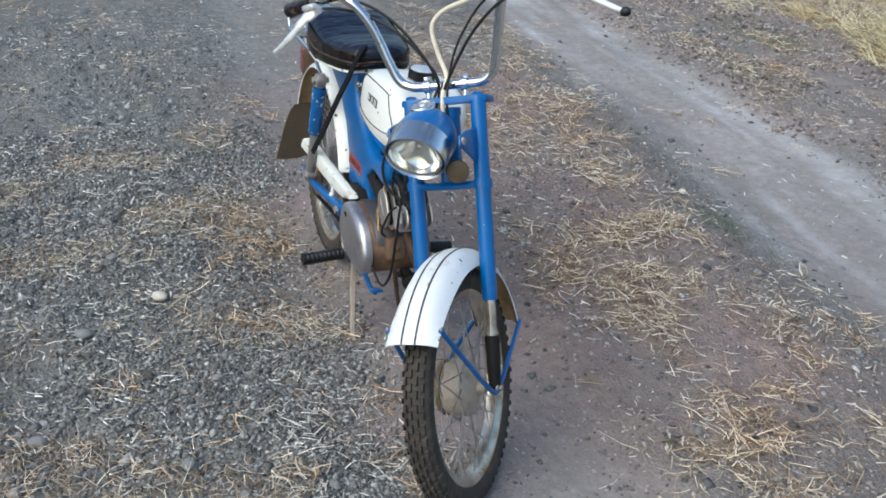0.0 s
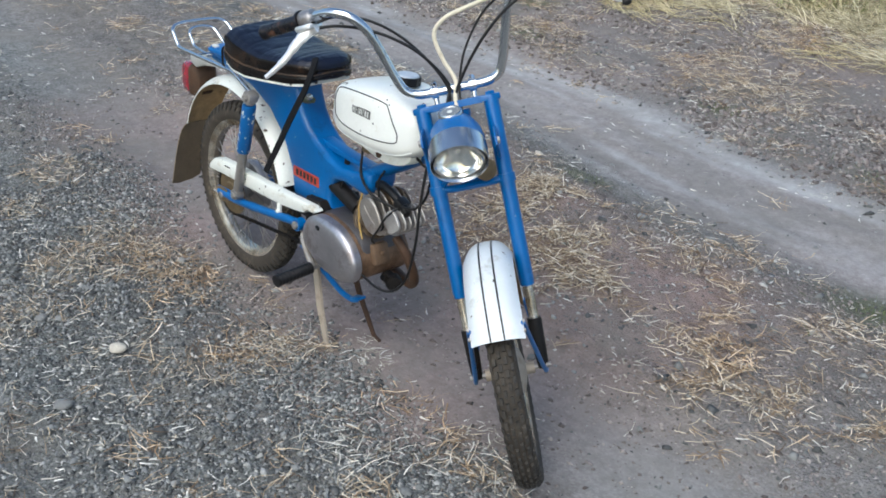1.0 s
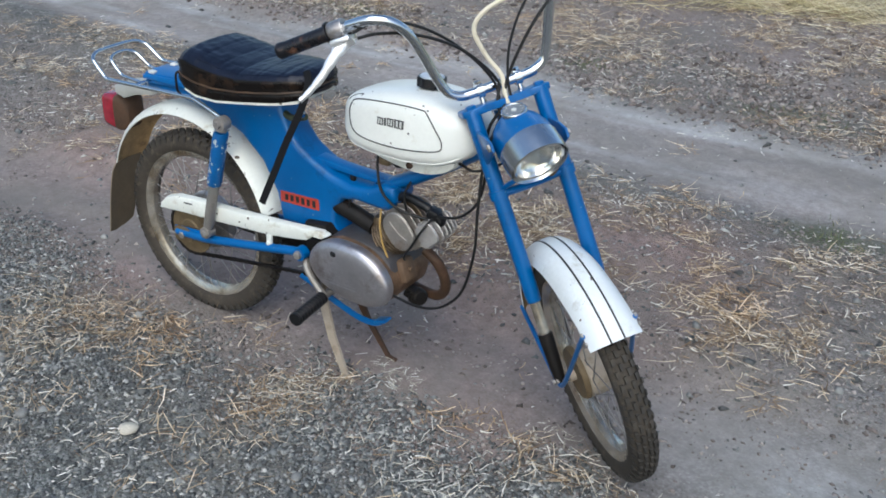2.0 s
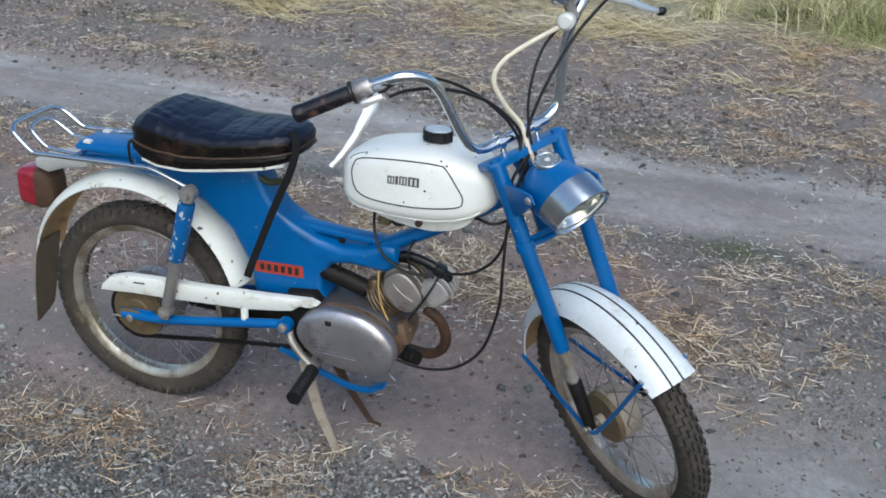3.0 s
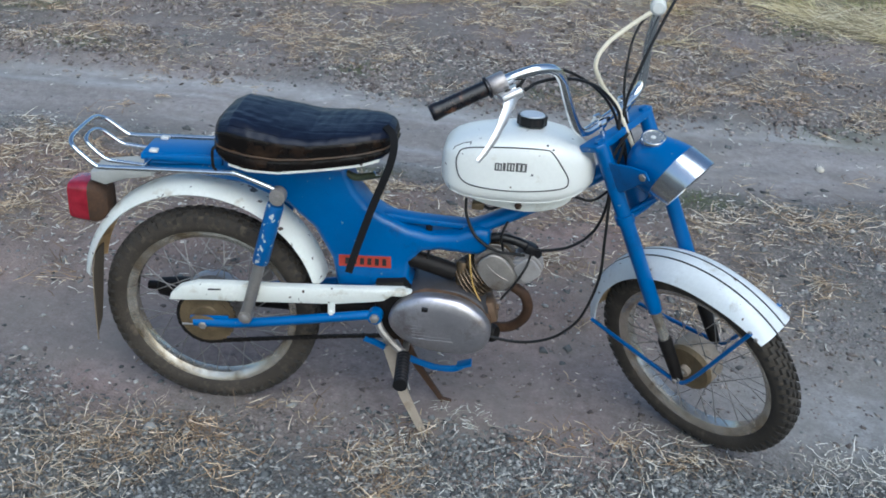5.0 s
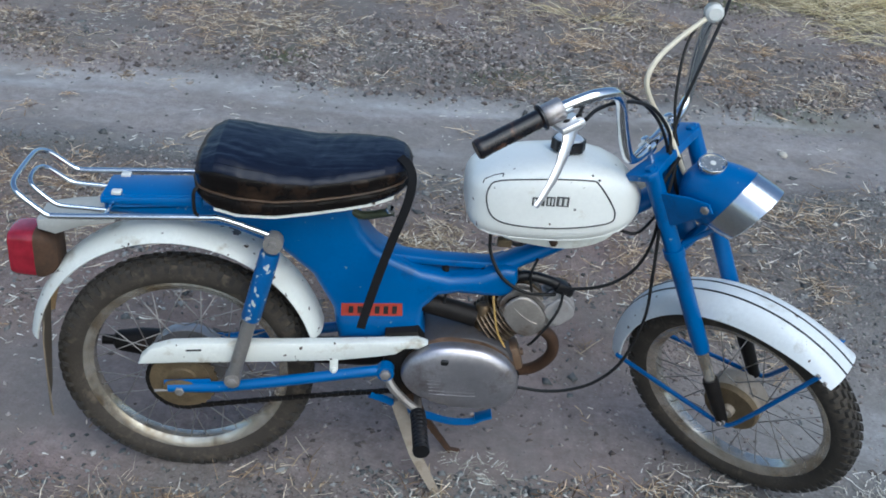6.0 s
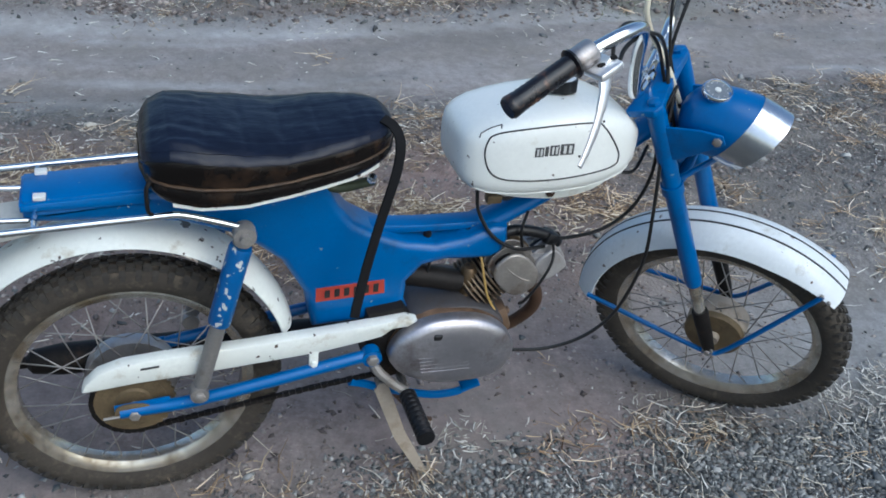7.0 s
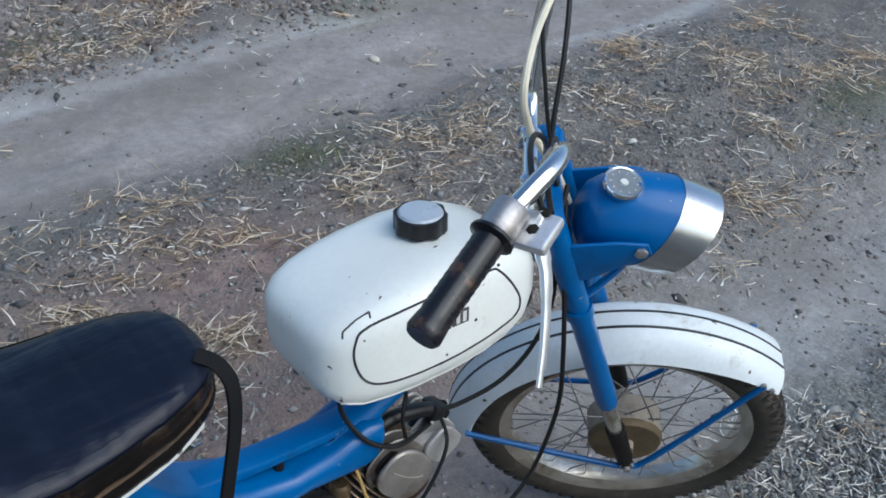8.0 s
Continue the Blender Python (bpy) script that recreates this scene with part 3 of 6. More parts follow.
# heaps of straw: x, y, half length, half width, weight
STRAW_SPOTS = [(0.15, 1.22, 0.35, 0.16, 1.0), (0.55, 0.85, 0.38, 0.2, 1.0), (0.95, 1.15, 0.22, 0.14, 1.0), (1.12, 0.8, 0.2, 0.12, 1.0), (1.32, 0.7, 0.13, 0.1, 1.2),
               (1.5, 1.22, 0.2, 0.12, 0.8), (1.75, 0.9, 0.35, 0.18, 0.9), (2.1, 0.72, 0.28, 0.15, 0.9), (2.45, 0.57, 0.22, 0.12, 1.0), (2.0, 1.3, 0.3, 0.15, 0.7),
               (1.03, 1.17, 0.16, 0.10, 1.9), (0.74, 1.26, 0.18, 0.09, 1.4), (0.93, 0.96, 0.16, 0.12, 0.9), (2.5, 0.61, 0.22, 0.10, 1.7), (1.02, -0.06, 0.10, 0.05, 1.3), (1.33, -0.08, 0.10, 0.05, 1.6), (1.55, -0.24, 0.12, 0.07, 0.9), (-0.4, 1.25, 0.4, 0.2, 0.4), (-1.1, 1.2, 0.5, 0.2, 0.3), (1.05, -0.12, 0.12, 0.08, 0.7), (0.65, -0.12, 0.14, 0.08, 0.5),
               (1.18, -0.42, 0.12, 0.07, 0.6), (0.58, -0.6, 0.22, 0.07, 0.55), (-0.9, -0.25, 0.2, 0.1, 0.7), (-0.6, -0.3, 0.15, 0.06, 0.4), (0.15, -0.06, 0.12, 0.05, 0.6),
               (0.85, -0.75, 0.25, 0.1, 0.4), (0.35, 0.9, 0.3, 0.25, 0.8), (0.75, 1.12, 0.3, 0.12, 0.9), (1.4, -0.12, 0.15, 0.08, 0.5), (2.9, 0.9, 0.3, 0.2, 0.7),
               (1.7, -0.5, 0.4, 0.2, 0.3), (0.0, -0.8, 0.5, 0.2, 0.25), (2.4, 2.75, 0.2, 0.1, 0.5), (0.95, -0.48, 0.2, 0.08, 0.7), (1.3, -0.55, 0.25, 0.08, 0.8), (1.62, -0.35, 0.2, 0.1, 0.5), (0.3, -0.42, 0.15, 0.06, 0.5), (3.4, 1.0, 0.4, 0.25, 0.6),
               (0.36, 0.72, 0.26, 0.13, 1.7), (0.0, 1.2, 0.2, 0.11, 1.5), (0.9, 1.16, 0.22, 0.10, 1.5), (1.1, 0.79, 0.22, 0.07, 1.6), (1.32, 0.70, 0.14, 0.07, 1.4), (1.58, 0.76, 0.24, 0.10, 1.4), (1.83, 0.70, 0.16, 0.08, 1.3),
               (2.65, 0.67, 0.28, 0.09, 1.5), (1.2, -0.39, 0.07, 0.05, 1.6), (1.08, -0.135, 0.09, 0.05, 1.3), (0.76, -0.68, 0.09, 0.04, 1.3), (-0.97, -0.33, 0.14, 0.06, 1.4), (0.29, -0.49, 0.05, 0.03, 1.6), (-0.05, -0.33, 0.08, 0.04, 1.0),
               (0.84, 0.87, 0.12, 0.2, 1.0), (0.5, 1.18, 0.2, 0.1, 1.1)]


def straw_density(x, y):
    d = 0.045 * (1 - 0.75 * near_rut(x, y)) * (1 - 0.9 * far_rut(x, y))
    core = np.zeros_like(d)
    for cx, cy, rx, ry, w in STRAW_SPOTS:
        e = ((x - cx) / rx) ** 2 + ((y - cy) / ry) ** 2
        d = np.maximum(d, w * (0.52 if cy > 0.5 and cx < 1.6 else 0.34) * np.exp(-1.0 * e))
        if w >= 1.4:
            core = np.maximum(core, 0.42 * np.exp(-1.3 * e))
    clot = np.clip(0.18 + 1.5 * value_noise(x * 5, y * 5, 21) + 0.8 * value_noise(x * 15, y * 15, 25), 0.03, 1.5)
    d = d * clot + 0.26 * hump(y, 2.45, 4.0, 0.4) * np.clip(value_noise(x * 2, y * 4, 22) + 0.35 * value_noise(x * 9, y * 12, 29), 0, 1)
    d += 0.10 * hump(y + wander(x), 0.55, 1.6, 0.3) * clot
    d += 0.40 * hump(y + 0.25 * value_noise(x * 1.3, y, 23), 3.8, 5.0, 0.6) * np.clip(0.5 + value_noise(x * 1.7, y * 2.2, 24), 0.1, 1)
    d *= 1 - 0.25 * hump(x, 1.45, 9, 0.4) * hump(y, -9, 1.7, 0.3)
    return np.maximum(d, core * np.clip(0.45 + value_noise(x * 15, y * 15, 25), 0.2, 1)) * (1 - 0.4 * hump(y, -9, -0.15, 0.2))


def tufts(x, y, least, most, spread):
    """Straws round each given place, in a common slant: their places and headings."""
    count = RNG.randint(least, most + 1, len(x))
    which = np.repeat(np.arange(len(x)), count)
    n = len(which)
    slant = RNG.uniform(0, math.tau, len(x))[which]
    size = (spread * RNG.uniform(0.5, 1.4, len(x)))[which]
    p, r = RNG.normal(0, 1, n) * size * 1.3, RNG.normal(0, 1, n) * size * 0.7
    return x[which] + p * np.cos(slant) - r * np.sin(slant), y[which] + p * np.sin(slant) + r * np.cos(slant), slant + RNG.normal(0, 0.75, n)


x, y = scatter(230000, -4.5, 5.2, -2.2, 5.0, straw_density)
n = len(x)
make_stalks("straw", x, y, 0.012 + 0.080 * RNG.rand(n) ** 2.6, RNG.uniform(0.0013, 0.0040, n), RNG.normal(0.06, 0.14, n), RNG.uniform(0, math.tau, n),
            RNG.normal(0, 0.45, n), STRAW, "loose pale dry straw scattered over the track", "straw", lift=RNG.uniform(0.001, 0.012, n))
x, y = scatter(72000, -3.4, 4.0, -1.6, 4.6, straw_density)
x, y, yaw = tufts(x, y, 5, 17, 0.022)
n = len(x)
make_stalks("straw_clump", x, y, 0.014 + 0.075 * RNG.rand(n) ** 2.1, RNG.uniform(0.0014, 0.0042, n), RNG.normal(0.10, 0.17, n), yaw,
            RNG.normal(0, 0.5, n), STRAW, "tangled clumps of pale dry straw", "straw", lift=RNG.uniform(0.001, 0.022, n))

x, y = scatter(30000, -1.0, 2.5, -1.2, 0.02, lambda x, y: hump(y, -9, -0.16, 0.24) * np.clip(0.12 + 1.3 * value_noise(x * 4, y * 4, 28), 0.04, 1))
n = len(x)
make_stalks("straw", x, y, 0.015 + 0.05 * RNG.rand(n) ** 1.6, RNG.uniform(0.0012, 0.0026, n), RNG.normal(0.12, 0.22, n), RNG.uniform(0, math.tau, n),
            RNG.normal(0, 0.6, n), STRAW, "thin dry straw caught among the stones", "straw", lift=RNG.uniform(0.004, 0.012, n))
# short pale bits of chaff all over the unridden ground
x, y = scatter(90000, -3.2, 4.2, -1.7, 4.4, lambda x, y: 0.5 * (1 - 0.8 * near_rut(x, y)) * (1 - 0.85 * far_rut(x, y)) * np.clip(0.12 + 1.2 * value_noise(x * 4, y * 4, 27), 0.05, 1))
n = len(x)
make_stalks("chaff", x, y, 0.008 + 0.04 * RNG.rand(n) ** 2, RNG.uniform(0.002, 0.006, n), RNG.normal(0.05, 0.15, n), RNG.normal(0.2, 0.9, n),
            RNG.normal(0, 0.5, n), CHAFF, "short whitish bits of chaff strewn over the dirt", "straw", lift=RNG.uniform(0.001, 0.006, n))


def gravel_density(x, y):
    d = 0.20 + 0.8 * hump(y, -4, -0.10, 0.3) * np.clip(0.6 + 0.6 * value_noise(x * 2, y * 2, 31), 0.15, 1)
    return d * (1 - 0.93 * near_rut(x, y)) * (1 - 0.95 * far_rut(x, y)) + 0.008


x, y = scatter(155000, -2.2, 3.6, -1.7, 3.0, gravel_density)
make_pebbles("gravel", x, y, 0.0022 + 0.0068 * RNG.rand(len(x)) ** 3.2, "small grey crushed stones lying in the dirt", PEBBLE)
x, y = scatter(84000, -1.1, 2.6, -1.2, 0.05, lambda x, y: 0.75 * hump(y + 0.12 * value_noise(x * 2.5, y * 2.5, 35), -9, -0.10, 0.24) * np.clip(0.55 + 0.9 * value_noise(x * 3, y * 3, 34), 0.1, 1))
make_pebbles("gravel", x, y, 0.0034 + 0.0052 * RNG.rand(len(x)) ** 1.7, "dense grey crushed stones beside the rut", PEBBLE, 0.45)
x, y = scatter(20000, -2.5, 3.6, -1.7, 3.0, gravel_density)
make_pebbles("coarse_gravel", x, y, 0.005 + 0.0145 * RNG.rand(len(x)) ** 2.6, "coarser grey stones lying in the dirt", PEBBLE)

x, y = scatter(76000, -1.8, 3.2, -0.5, 1.7, lambda x, y: (0.85 - 0.6 * near_rut(x, y)) * hump(y + wander(x), -0.2, 1.5, 0.4) * np.clip(0.5 + 0.8 * value_noise(x * 4, y * 4, 33), 0.1, 1))
make_pebbles("soil_crumbs", x, y, 0.002 + 0.008 * RNG.rand(len(x)) ** 3, "brownish crumbs of dry soil", CLOD)
x, y = scatter(60000, -3.6, 4.4, 2.3, 4.5, lambda x, y: (1 - 0.93 * far_rut(x, y)) * np.clip(0.35 + 0.9 * value_noise(x * 3, y * 4, 36), 0.06, 1))
make_pebbles("soil_crumbs", x, y, 0.004 + 0.014 * RNG.rand(len(x)) ** 3, "greyish clods of dry soil beyond the rut", CLOD, 0.3)

# tall dry grass beyond the track, and small green tufts on it
edge = lambda x: 4.45 + 0.25 * np.sin(x * 0.8 + 1.0) + 0.15 * np.sin(x * 2.1)
def verge_density(x, y):
    return np.clip((y - edge(x) + 0.3 * value_noise(x * 3, y * 3, 41)) / 0.5, 0, 1) * np.clip(0.45 + 1.0 * value_noise(x * 2.2, y * 2.6, 42), 0.12, 1)


x, y = scatter(5200, -5.5, 6.5, 4.0, 8.5, verge_density)
x, y, yaw = tufts(x, y, 14, 38, 0.06)
n = len(x)
tall = np.clip((y - edge(x) + 0.45) / 1.1, 0.3, 1) * (1 + 0.4 * value_noise(x * 1.5, y * 1.5, 45))
make_stalks("tall_grass", x, y, RNG.uniform(0.15, 0.5, n) * tall, RNG.uniform(0.003, 0.008, n), np.clip(RNG.normal(1.0, 0.35, n), 0.15, 1.57), yaw, RNG.normal(0, 0.4, n),
            DRY_GRASS, "tall yellowing dry grass along the track's verge", "grass", droop=0.22)
x, y = scatter(5200, -4.5, 5.5, 3.2, 5.4, lambda x, y: hump(y + 0.3 * value_noise(x * 2, y * 2, 43), 3.9, 5.1, 0.5) * np.clip(0.2 + 1.5 * value_noise(x * 1.6, y * 2.6, 44), 0.03, 1))
x, y, yaw = tufts(x, y, 8, 34, 0.06)
yaw = 0.35 * np.sin(yaw) + 0.8 * value_noise(x * 1.2, y * 1.2, 46) + math.pi * (np.cos(yaw) < 0)
n = len(x)
make_stalks("dead_grass", x, y, RNG.uniform(0.06, 0.34, n), RNG.uniform(0.003, 0.007, n), np.abs(RNG.normal(0.22, 0.3, n)), yaw, RNG.normal(0, 0.4, n),
            DEAD_GRASS, "flattened dead grass at the foot of the verge", "grass", droop=0.12)


def green_density(x, y):
    d = np.zeros(len(x))
    for cx, cy, rx, ry in GREEN_SPOTS:
        d = np.maximum(d, np.exp(-(((x - cx) / rx) ** 2 + ((y - cy) / ry) ** 2)))
    return d * np.clip(0.4 + value_noise(x * 9, y * 9, 51), 0.0, 1)


x, y = scatter(60000, -3.0, 4.0, 0.3, 4.6, green_density)
n = len(x)
make_stalks("green_tuft", x, y, RNG.uniform(0.012, 0.045, n), RNG.uniform(0.0015, 0.0035, n), RNG.uniform(0.1, 1.2, n), RNG.uniform(0, math.tau, n), RNG.normal(0, 0.4, n),
            GREEN_GRASS, "short green weeds growing in the dirt", "grass")


# broken stones and chaff spilling from the gravel towards the front wheel
x, y = scatter(26000, 0.3, 1.9, -0.42, 0.08, lambda x, y: hump(y + 0.10 * value_noise(x * 3, y * 3, 51), -9, -0.08, 0.16) * np.clip(0.3 + 1.1 * value_noise(x * 5, y * 5, 52), 0.08, 1) * hump(x, 0.45, 1.8, 0.25))
make_pebbles("gravel", x, y, 0.0026 + 0.0062 * RNG.rand(len(x)) ** 2, "broken grey stones at the rut's edge", PEBBLE, 0.35)
x, y = scatter(3000, 0.4, 1.9, -0.42, 0.06, lambda x, y: np.clip(0.1 + 1.3 * value_noise(x * 6, y * 6, 53), 0.05, 1))
n = len(x)
make_stalks("chaff", x, y, 0.010 + 0.045 * RNG.rand(n) ** 2, RNG.uniform(0.0016, 0.0042, n), RNG.normal(0.08, 0.15, n), RNG.uniform(0, math.tau, n),
            RNG.normal(0, 0.5, n), CHAFF, "pale broken straws among the stones", "straw", lift=RNG.uniform(0.004, 0.009, n))


def loose_stone(cx, cy, r, material, label, seed):
    bm = bmesh.new()
    bmesh.ops.create_icosphere(bm, subdivisions=2, radius=1.0)
    for v in bm.verts:
        v.co *= 1 + 0.25 * noise.noise(v.co * 1.3 + Vector((seed, 0, 0))) + 0.08 * noise.noise(v.co * 4)
        v.co = Vector((v.co.x * r * 1.25, v.co.y * r, v.co.z * r * 0.6))
    bmesh.ops.transform(bm, matrix=pose(cx, cy, float(height(cx, cy)) + 0.35 * r, 0, 0, seed * 40), verts=bm.verts)
    return tagged(part("stone", bm, material, None, smooth=True, angle=60), label, "stone", "loose stones on the track")


loose_stone(0.297, -0.603, 0.021, STONE, "pale whitish stone lying on grey gravel", 1)
for k, (cx, cy, r) in enumerate([(0.467, -0.826, 0.02), (0.05, -0.72, 0.016), (1.1, -0.62, 0.017), (1.22, -0.3, 0.015), (0.9, -0.95, 0.02), (0.75, -0.5, 0.013), (1.35, -0.75, 0.017), (-0.15, -0.55, 0.013)]):
    loose_stone(cx, cy, r, STONE_GREY, "rough grey stone half sunk in the gravel", k + 2)
loose_stone(2.05, 2.0, 0.018, STONE, "pale chalky stone lying in a dusty rut", 12)
loose_stone(-0.1, 1.45, 0.015, STONE, "pale stone between tufts of straw", 13)

# ---- moped ----
moped = tagged(new("moped"), "blue and white vintage moped with chrome bars on its stand", "moped")

R_WHEEL = 0.282
REAR = Vector((-0.005, 0.0, 0.262))
# the steered front end: its own frame turns about the raked head axis
RAKE, STEER = radians(24.4), radians(42)
HEAD = Vector((1.035, 0.0, 0.70))
_u, _v, _a = Vector((math.cos(RAKE), 0, math.sin(RAKE))), Vector((0, 1, 0)), Vector((-math.sin(RAKE), 0, math.cos(RAKE)))
_u1, _v1 = math.cos(STEER) * _u - math.sin(STEER) * _v, math.cos(STEER) * _v + math.sin(STEER) * _u
FORK = Matrix.Translation(HEAD) @ Matrix((_u1, _v1, _a)).transposed().to_4x4()
AXLE_U, AXLE_A = 0.021, -0.486


def fork_part(name, bm, material, parent=None, label="", **k):
    bmesh.ops.transform(bm, matrix=FORK, verts=bm.verts)
    return part(name, bm, material, parent or moped, label, **k)


def wheel(name, at, label, sprocket):
    """Hub with its spokes, rim and knobbly tyre; the axle lies along local y."""
    if sprocket:
        prof = [(0.0, -0.06), (0.014, -0.06), (0.014, -0.045), (0.04, -0.044), (0.042, -0.03), (0.03, -0.026), (0.03, 0.0), (0.085, 0.004), (0.088, 0.012), (0.086, 0.034), (0.05, 0.042), (0.014, 0.046), (0.014, 0.07), (0, 0.07)]
    else:
        prof = [(0.0, -0.06), (0.014, -0.06), (0.016, -0.034), (0.062, -0.03), (0.066, -0.022), (0.066, 0.018), (0.05, 0.03), (0.03, 0.036), (0.014, 0.04), (0.014, 0.06), (0, 0.06)]
    hub = part(name, lathe(prof, 36, at), ALU if sprocket else STAND_STEEL, moped, label)
    # tyre carcass and tread blocks
    bm = lathe([(0.221, -0.020), (0.230, -0.0265), (0.241, -0.0305), (0.255, -0.031), (0.266, -0.027), (0.274, -0.016), (0.276, 0.0),
                (0.274, 0.016), (0.266, 0.027), (0.255, 0.031), (0.240, 0.0305), (0.230, 0.0265), (0.221, 0.020)], 72)
    bmesh.ops.transform(bm, matrix=at, verts=bm.verts)
    part("tyre", bm, TYRE_RUBBER, hub, "worn dusty black tyre")
    bm, steps = bmesh.new(), 60
    for k in range(steps):
        a0 = k * math.tau / steps
        for row, (y, w, off, r0, r1, lean, span) in enumerate([(-0.0065, 0.0042, 0.0, 0.272, R_WHEEL, 0.0, 0.34), (0.0065, 0.0042, 0.5, 0.272, R_WHEEL, 0.0, 0.34),
                                                      (-0.0185, 0.0046, 0.5, 0.266, 0.2795, -0.5, 0.33), (0.0185, 0.0046, 0.0, 0.266, 0.2795, 0.5, 0.33),
                                                      (-0.0280, 0.0036, 0.0, 0.2575, 0.2705, -1.0, 0.25), (0.0280, 0.0036, 0.5, 0.2575, 0.2705, 1.0, 0.25)]):
            a = a0 + off * math.tau / steps
            half = span * math.tau / steps
            vs = []
            for r, t in ((r0, 1.0), (r1, 0.8)):
                for sa, sy in ((-1, -1), (1, -1), (1, 1), (-1, 1)):
                    taper = 1.0 if row < 4 or r > 0.26 else 0.6
                    ang, yy = a + sa * half * t * taper, y + sy * w * t + lean * (0.0008 if r == r1 else 0)
                    rr = r - (0.004 * sy * lean if row >= 2 else 0)
                    vs.append(bm.verts.new((rr * math.cos(ang), yy, rr * math.sin(ang))))
            for f in ((4, 5, 6, 7), (0, 1, 5, 4), (1, 2, 6, 5), (2, 3, 7, 6), (3, 0, 4, 7)):
                bm.faces.new([vs[i] for i in f])
    bmesh.ops.transform(bm, matrix=at, verts=bm.verts)
    tagged(part("tread", bm, TREAD, hub, "black knobbly tread blocks", angle=35), kind="stuff")
    part("rim", lathe([(0.2325, -0.0245), (0.233, -0.0225), (0.222, -0.019), (0.209, -0.011), (0.207, 0.0), (0.209, 0.011), (0.222, 0.019), (0.233, 0.0225), (0.2325, 0.0245),
                       (0.219, 0.0225), (0.205, 0.0135), (0.2025, 0.0), (0.205, -0.0135), (0.219, -0.0225)], 72, at, closed=True), RIM_STEEL, hub, "dull chromed steel rim, dusty")
    # spokes: four lacings, shared meshes
    meshes = []
    for side in (-1, 1):
        flange = 0.040 if side < 0 else (0.084 if sprocket else 0.062)
        if not sprocket:
            flange = 0.064 if side < 0 else 0.05
        for lean in (-1, 1):
            bm = tube([(flange * math.cos(lean * 0.9), side * 0.024, flange * math.sin(lean * 0.9)), (0.2035, side * 0.004, 0.0)], 0.0014, 5, smooth=False)
            for f in bm.faces:
                f.smooth = True
            me = bpy.data.meshes.new("spoke")
            bm.to_mesh(me)
            bm.free()
            me.materials.append(GREY_STEEL)
            meshes.append(me)
    for k in range(36):
        sp = new("spoke", meshes[k % 4])
        sp.parent = hub
        sp.matrix_basis = at @ Matrix.Rotation(k * math.tau / 36, 4, "Y")
    for s in (-1, 1):
        axle = lathe([(0, 0.06), (0.006, 0.06), (0.006, 0.082), (0.012, 0.082), (0.012, 0.092), (0.006, 0.092), (0.006, 0.1), (0, 0.1)], 12, at @ Matrix.Rotation(math.pi if s < 0 else 0, 4, "X"))
        part("axle_nut", axle, GREY_STEEL, hub)
    return hub


rear_at = Matrix.Translation(REAR)
front_at = FORK @ Matrix.Translation((AXLE_U, 0, AXLE_A))
rear_wheel = wheel("rear_wheel", rear_at, "spoked rear wheel with an aluminium drum hub", True)
front_wheel = wheel("front_wheel", front_at, "spoked front wheel turned to one side", False)
part("brake_plate", lathe([(0.0, -0.042), (0.02, -0.046), (0.062, -0.044), (0.066, -0.038), (0.066, -0.031), (0.0, -0.031)], 36, front_at), OCHRE, front_wheel, "ochre dust-stained round brake plate")

# rear sprocket with teeth
bm = bmesh.new()
teeth = 32
ring = []
for k in range(teeth * 4):
    a = k * math.tau / (teeth * 4)
    r = (0.073, 0.077, 0.077, 0.073)[k % 4]
    ring.append((REAR.x + r * math.cos(a), REAR.z + r * math.sin(a)))
add_plate(bm, ring, -0.062, -0.057)
add_lathe(bm, [(0.0, -0.068), (0.03, -0.068), (0.034, -0.064), (0.06, -0.0635), (0.06, -0.06), (0, -0.06)], 30, rear_at)
part("sprocket", bm, OCHRE, rear_wheel, "ochre grease-stained rear sprocket", smooth=True)


def fender(centre, r_edge, r_crown, w, a0, a1, n=44, m=13, thick=0.0025, tip_rise=0.0):
    """A mudguard bent round the wheel: an arched section swept from a0 to a1 (degrees), outside and inside."""
    bm = bmesh.new()

    def row(a, inner):
        out = []
        edge_r = r_edge + tip_rise * max(0.0, 1 - (math.degrees(a) - a0) / 32) ** 1.5
        for k in range(m):
            s = -1 + 2 * k / (m - 1)
            y = w * math.copysign(abs(s) ** 0.85, s)
            r = edge_r + (r_crown - edge_r) * (1 - abs(s) ** 2.7) - (thick if inner else 0)
            y *= (1 - 0.04) if inner else 1
            out.append(bm.verts.new((centre[0] + r * math.cos(a), y, centre[1] + r * math.sin(a))))
        return out

    outer = [row(radians(a0 + (a1 - a0) * i / n), False) for i in range(n + 1)]
    inner = [row(radians(a0 + (a1 - a0) * i / n), True) for i in range(n + 1)]
    for i in range(n):
        for k in range(m - 1):
            bm.faces.new((outer[i][k], outer[i][k + 1], outer[i + 1][k + 1], outer[i + 1][k]))
            f = bm.faces.new((inner[i][k], inner[i + 1][k], inner[i + 1][k + 1], inner[i][k + 1]))
            f.material_index = 1
        for k in (0, m - 1):
            bm.faces.new((outer[i][k], outer[i + 1][k], inner[i + 1][k], inner[i][k]))
    for i in (0, n):
        for k in range(m - 1):
            bm.faces.new((outer[i][k], outer[i][k + 1], inner[i][k + 1], inner[i][k]))
    return bm


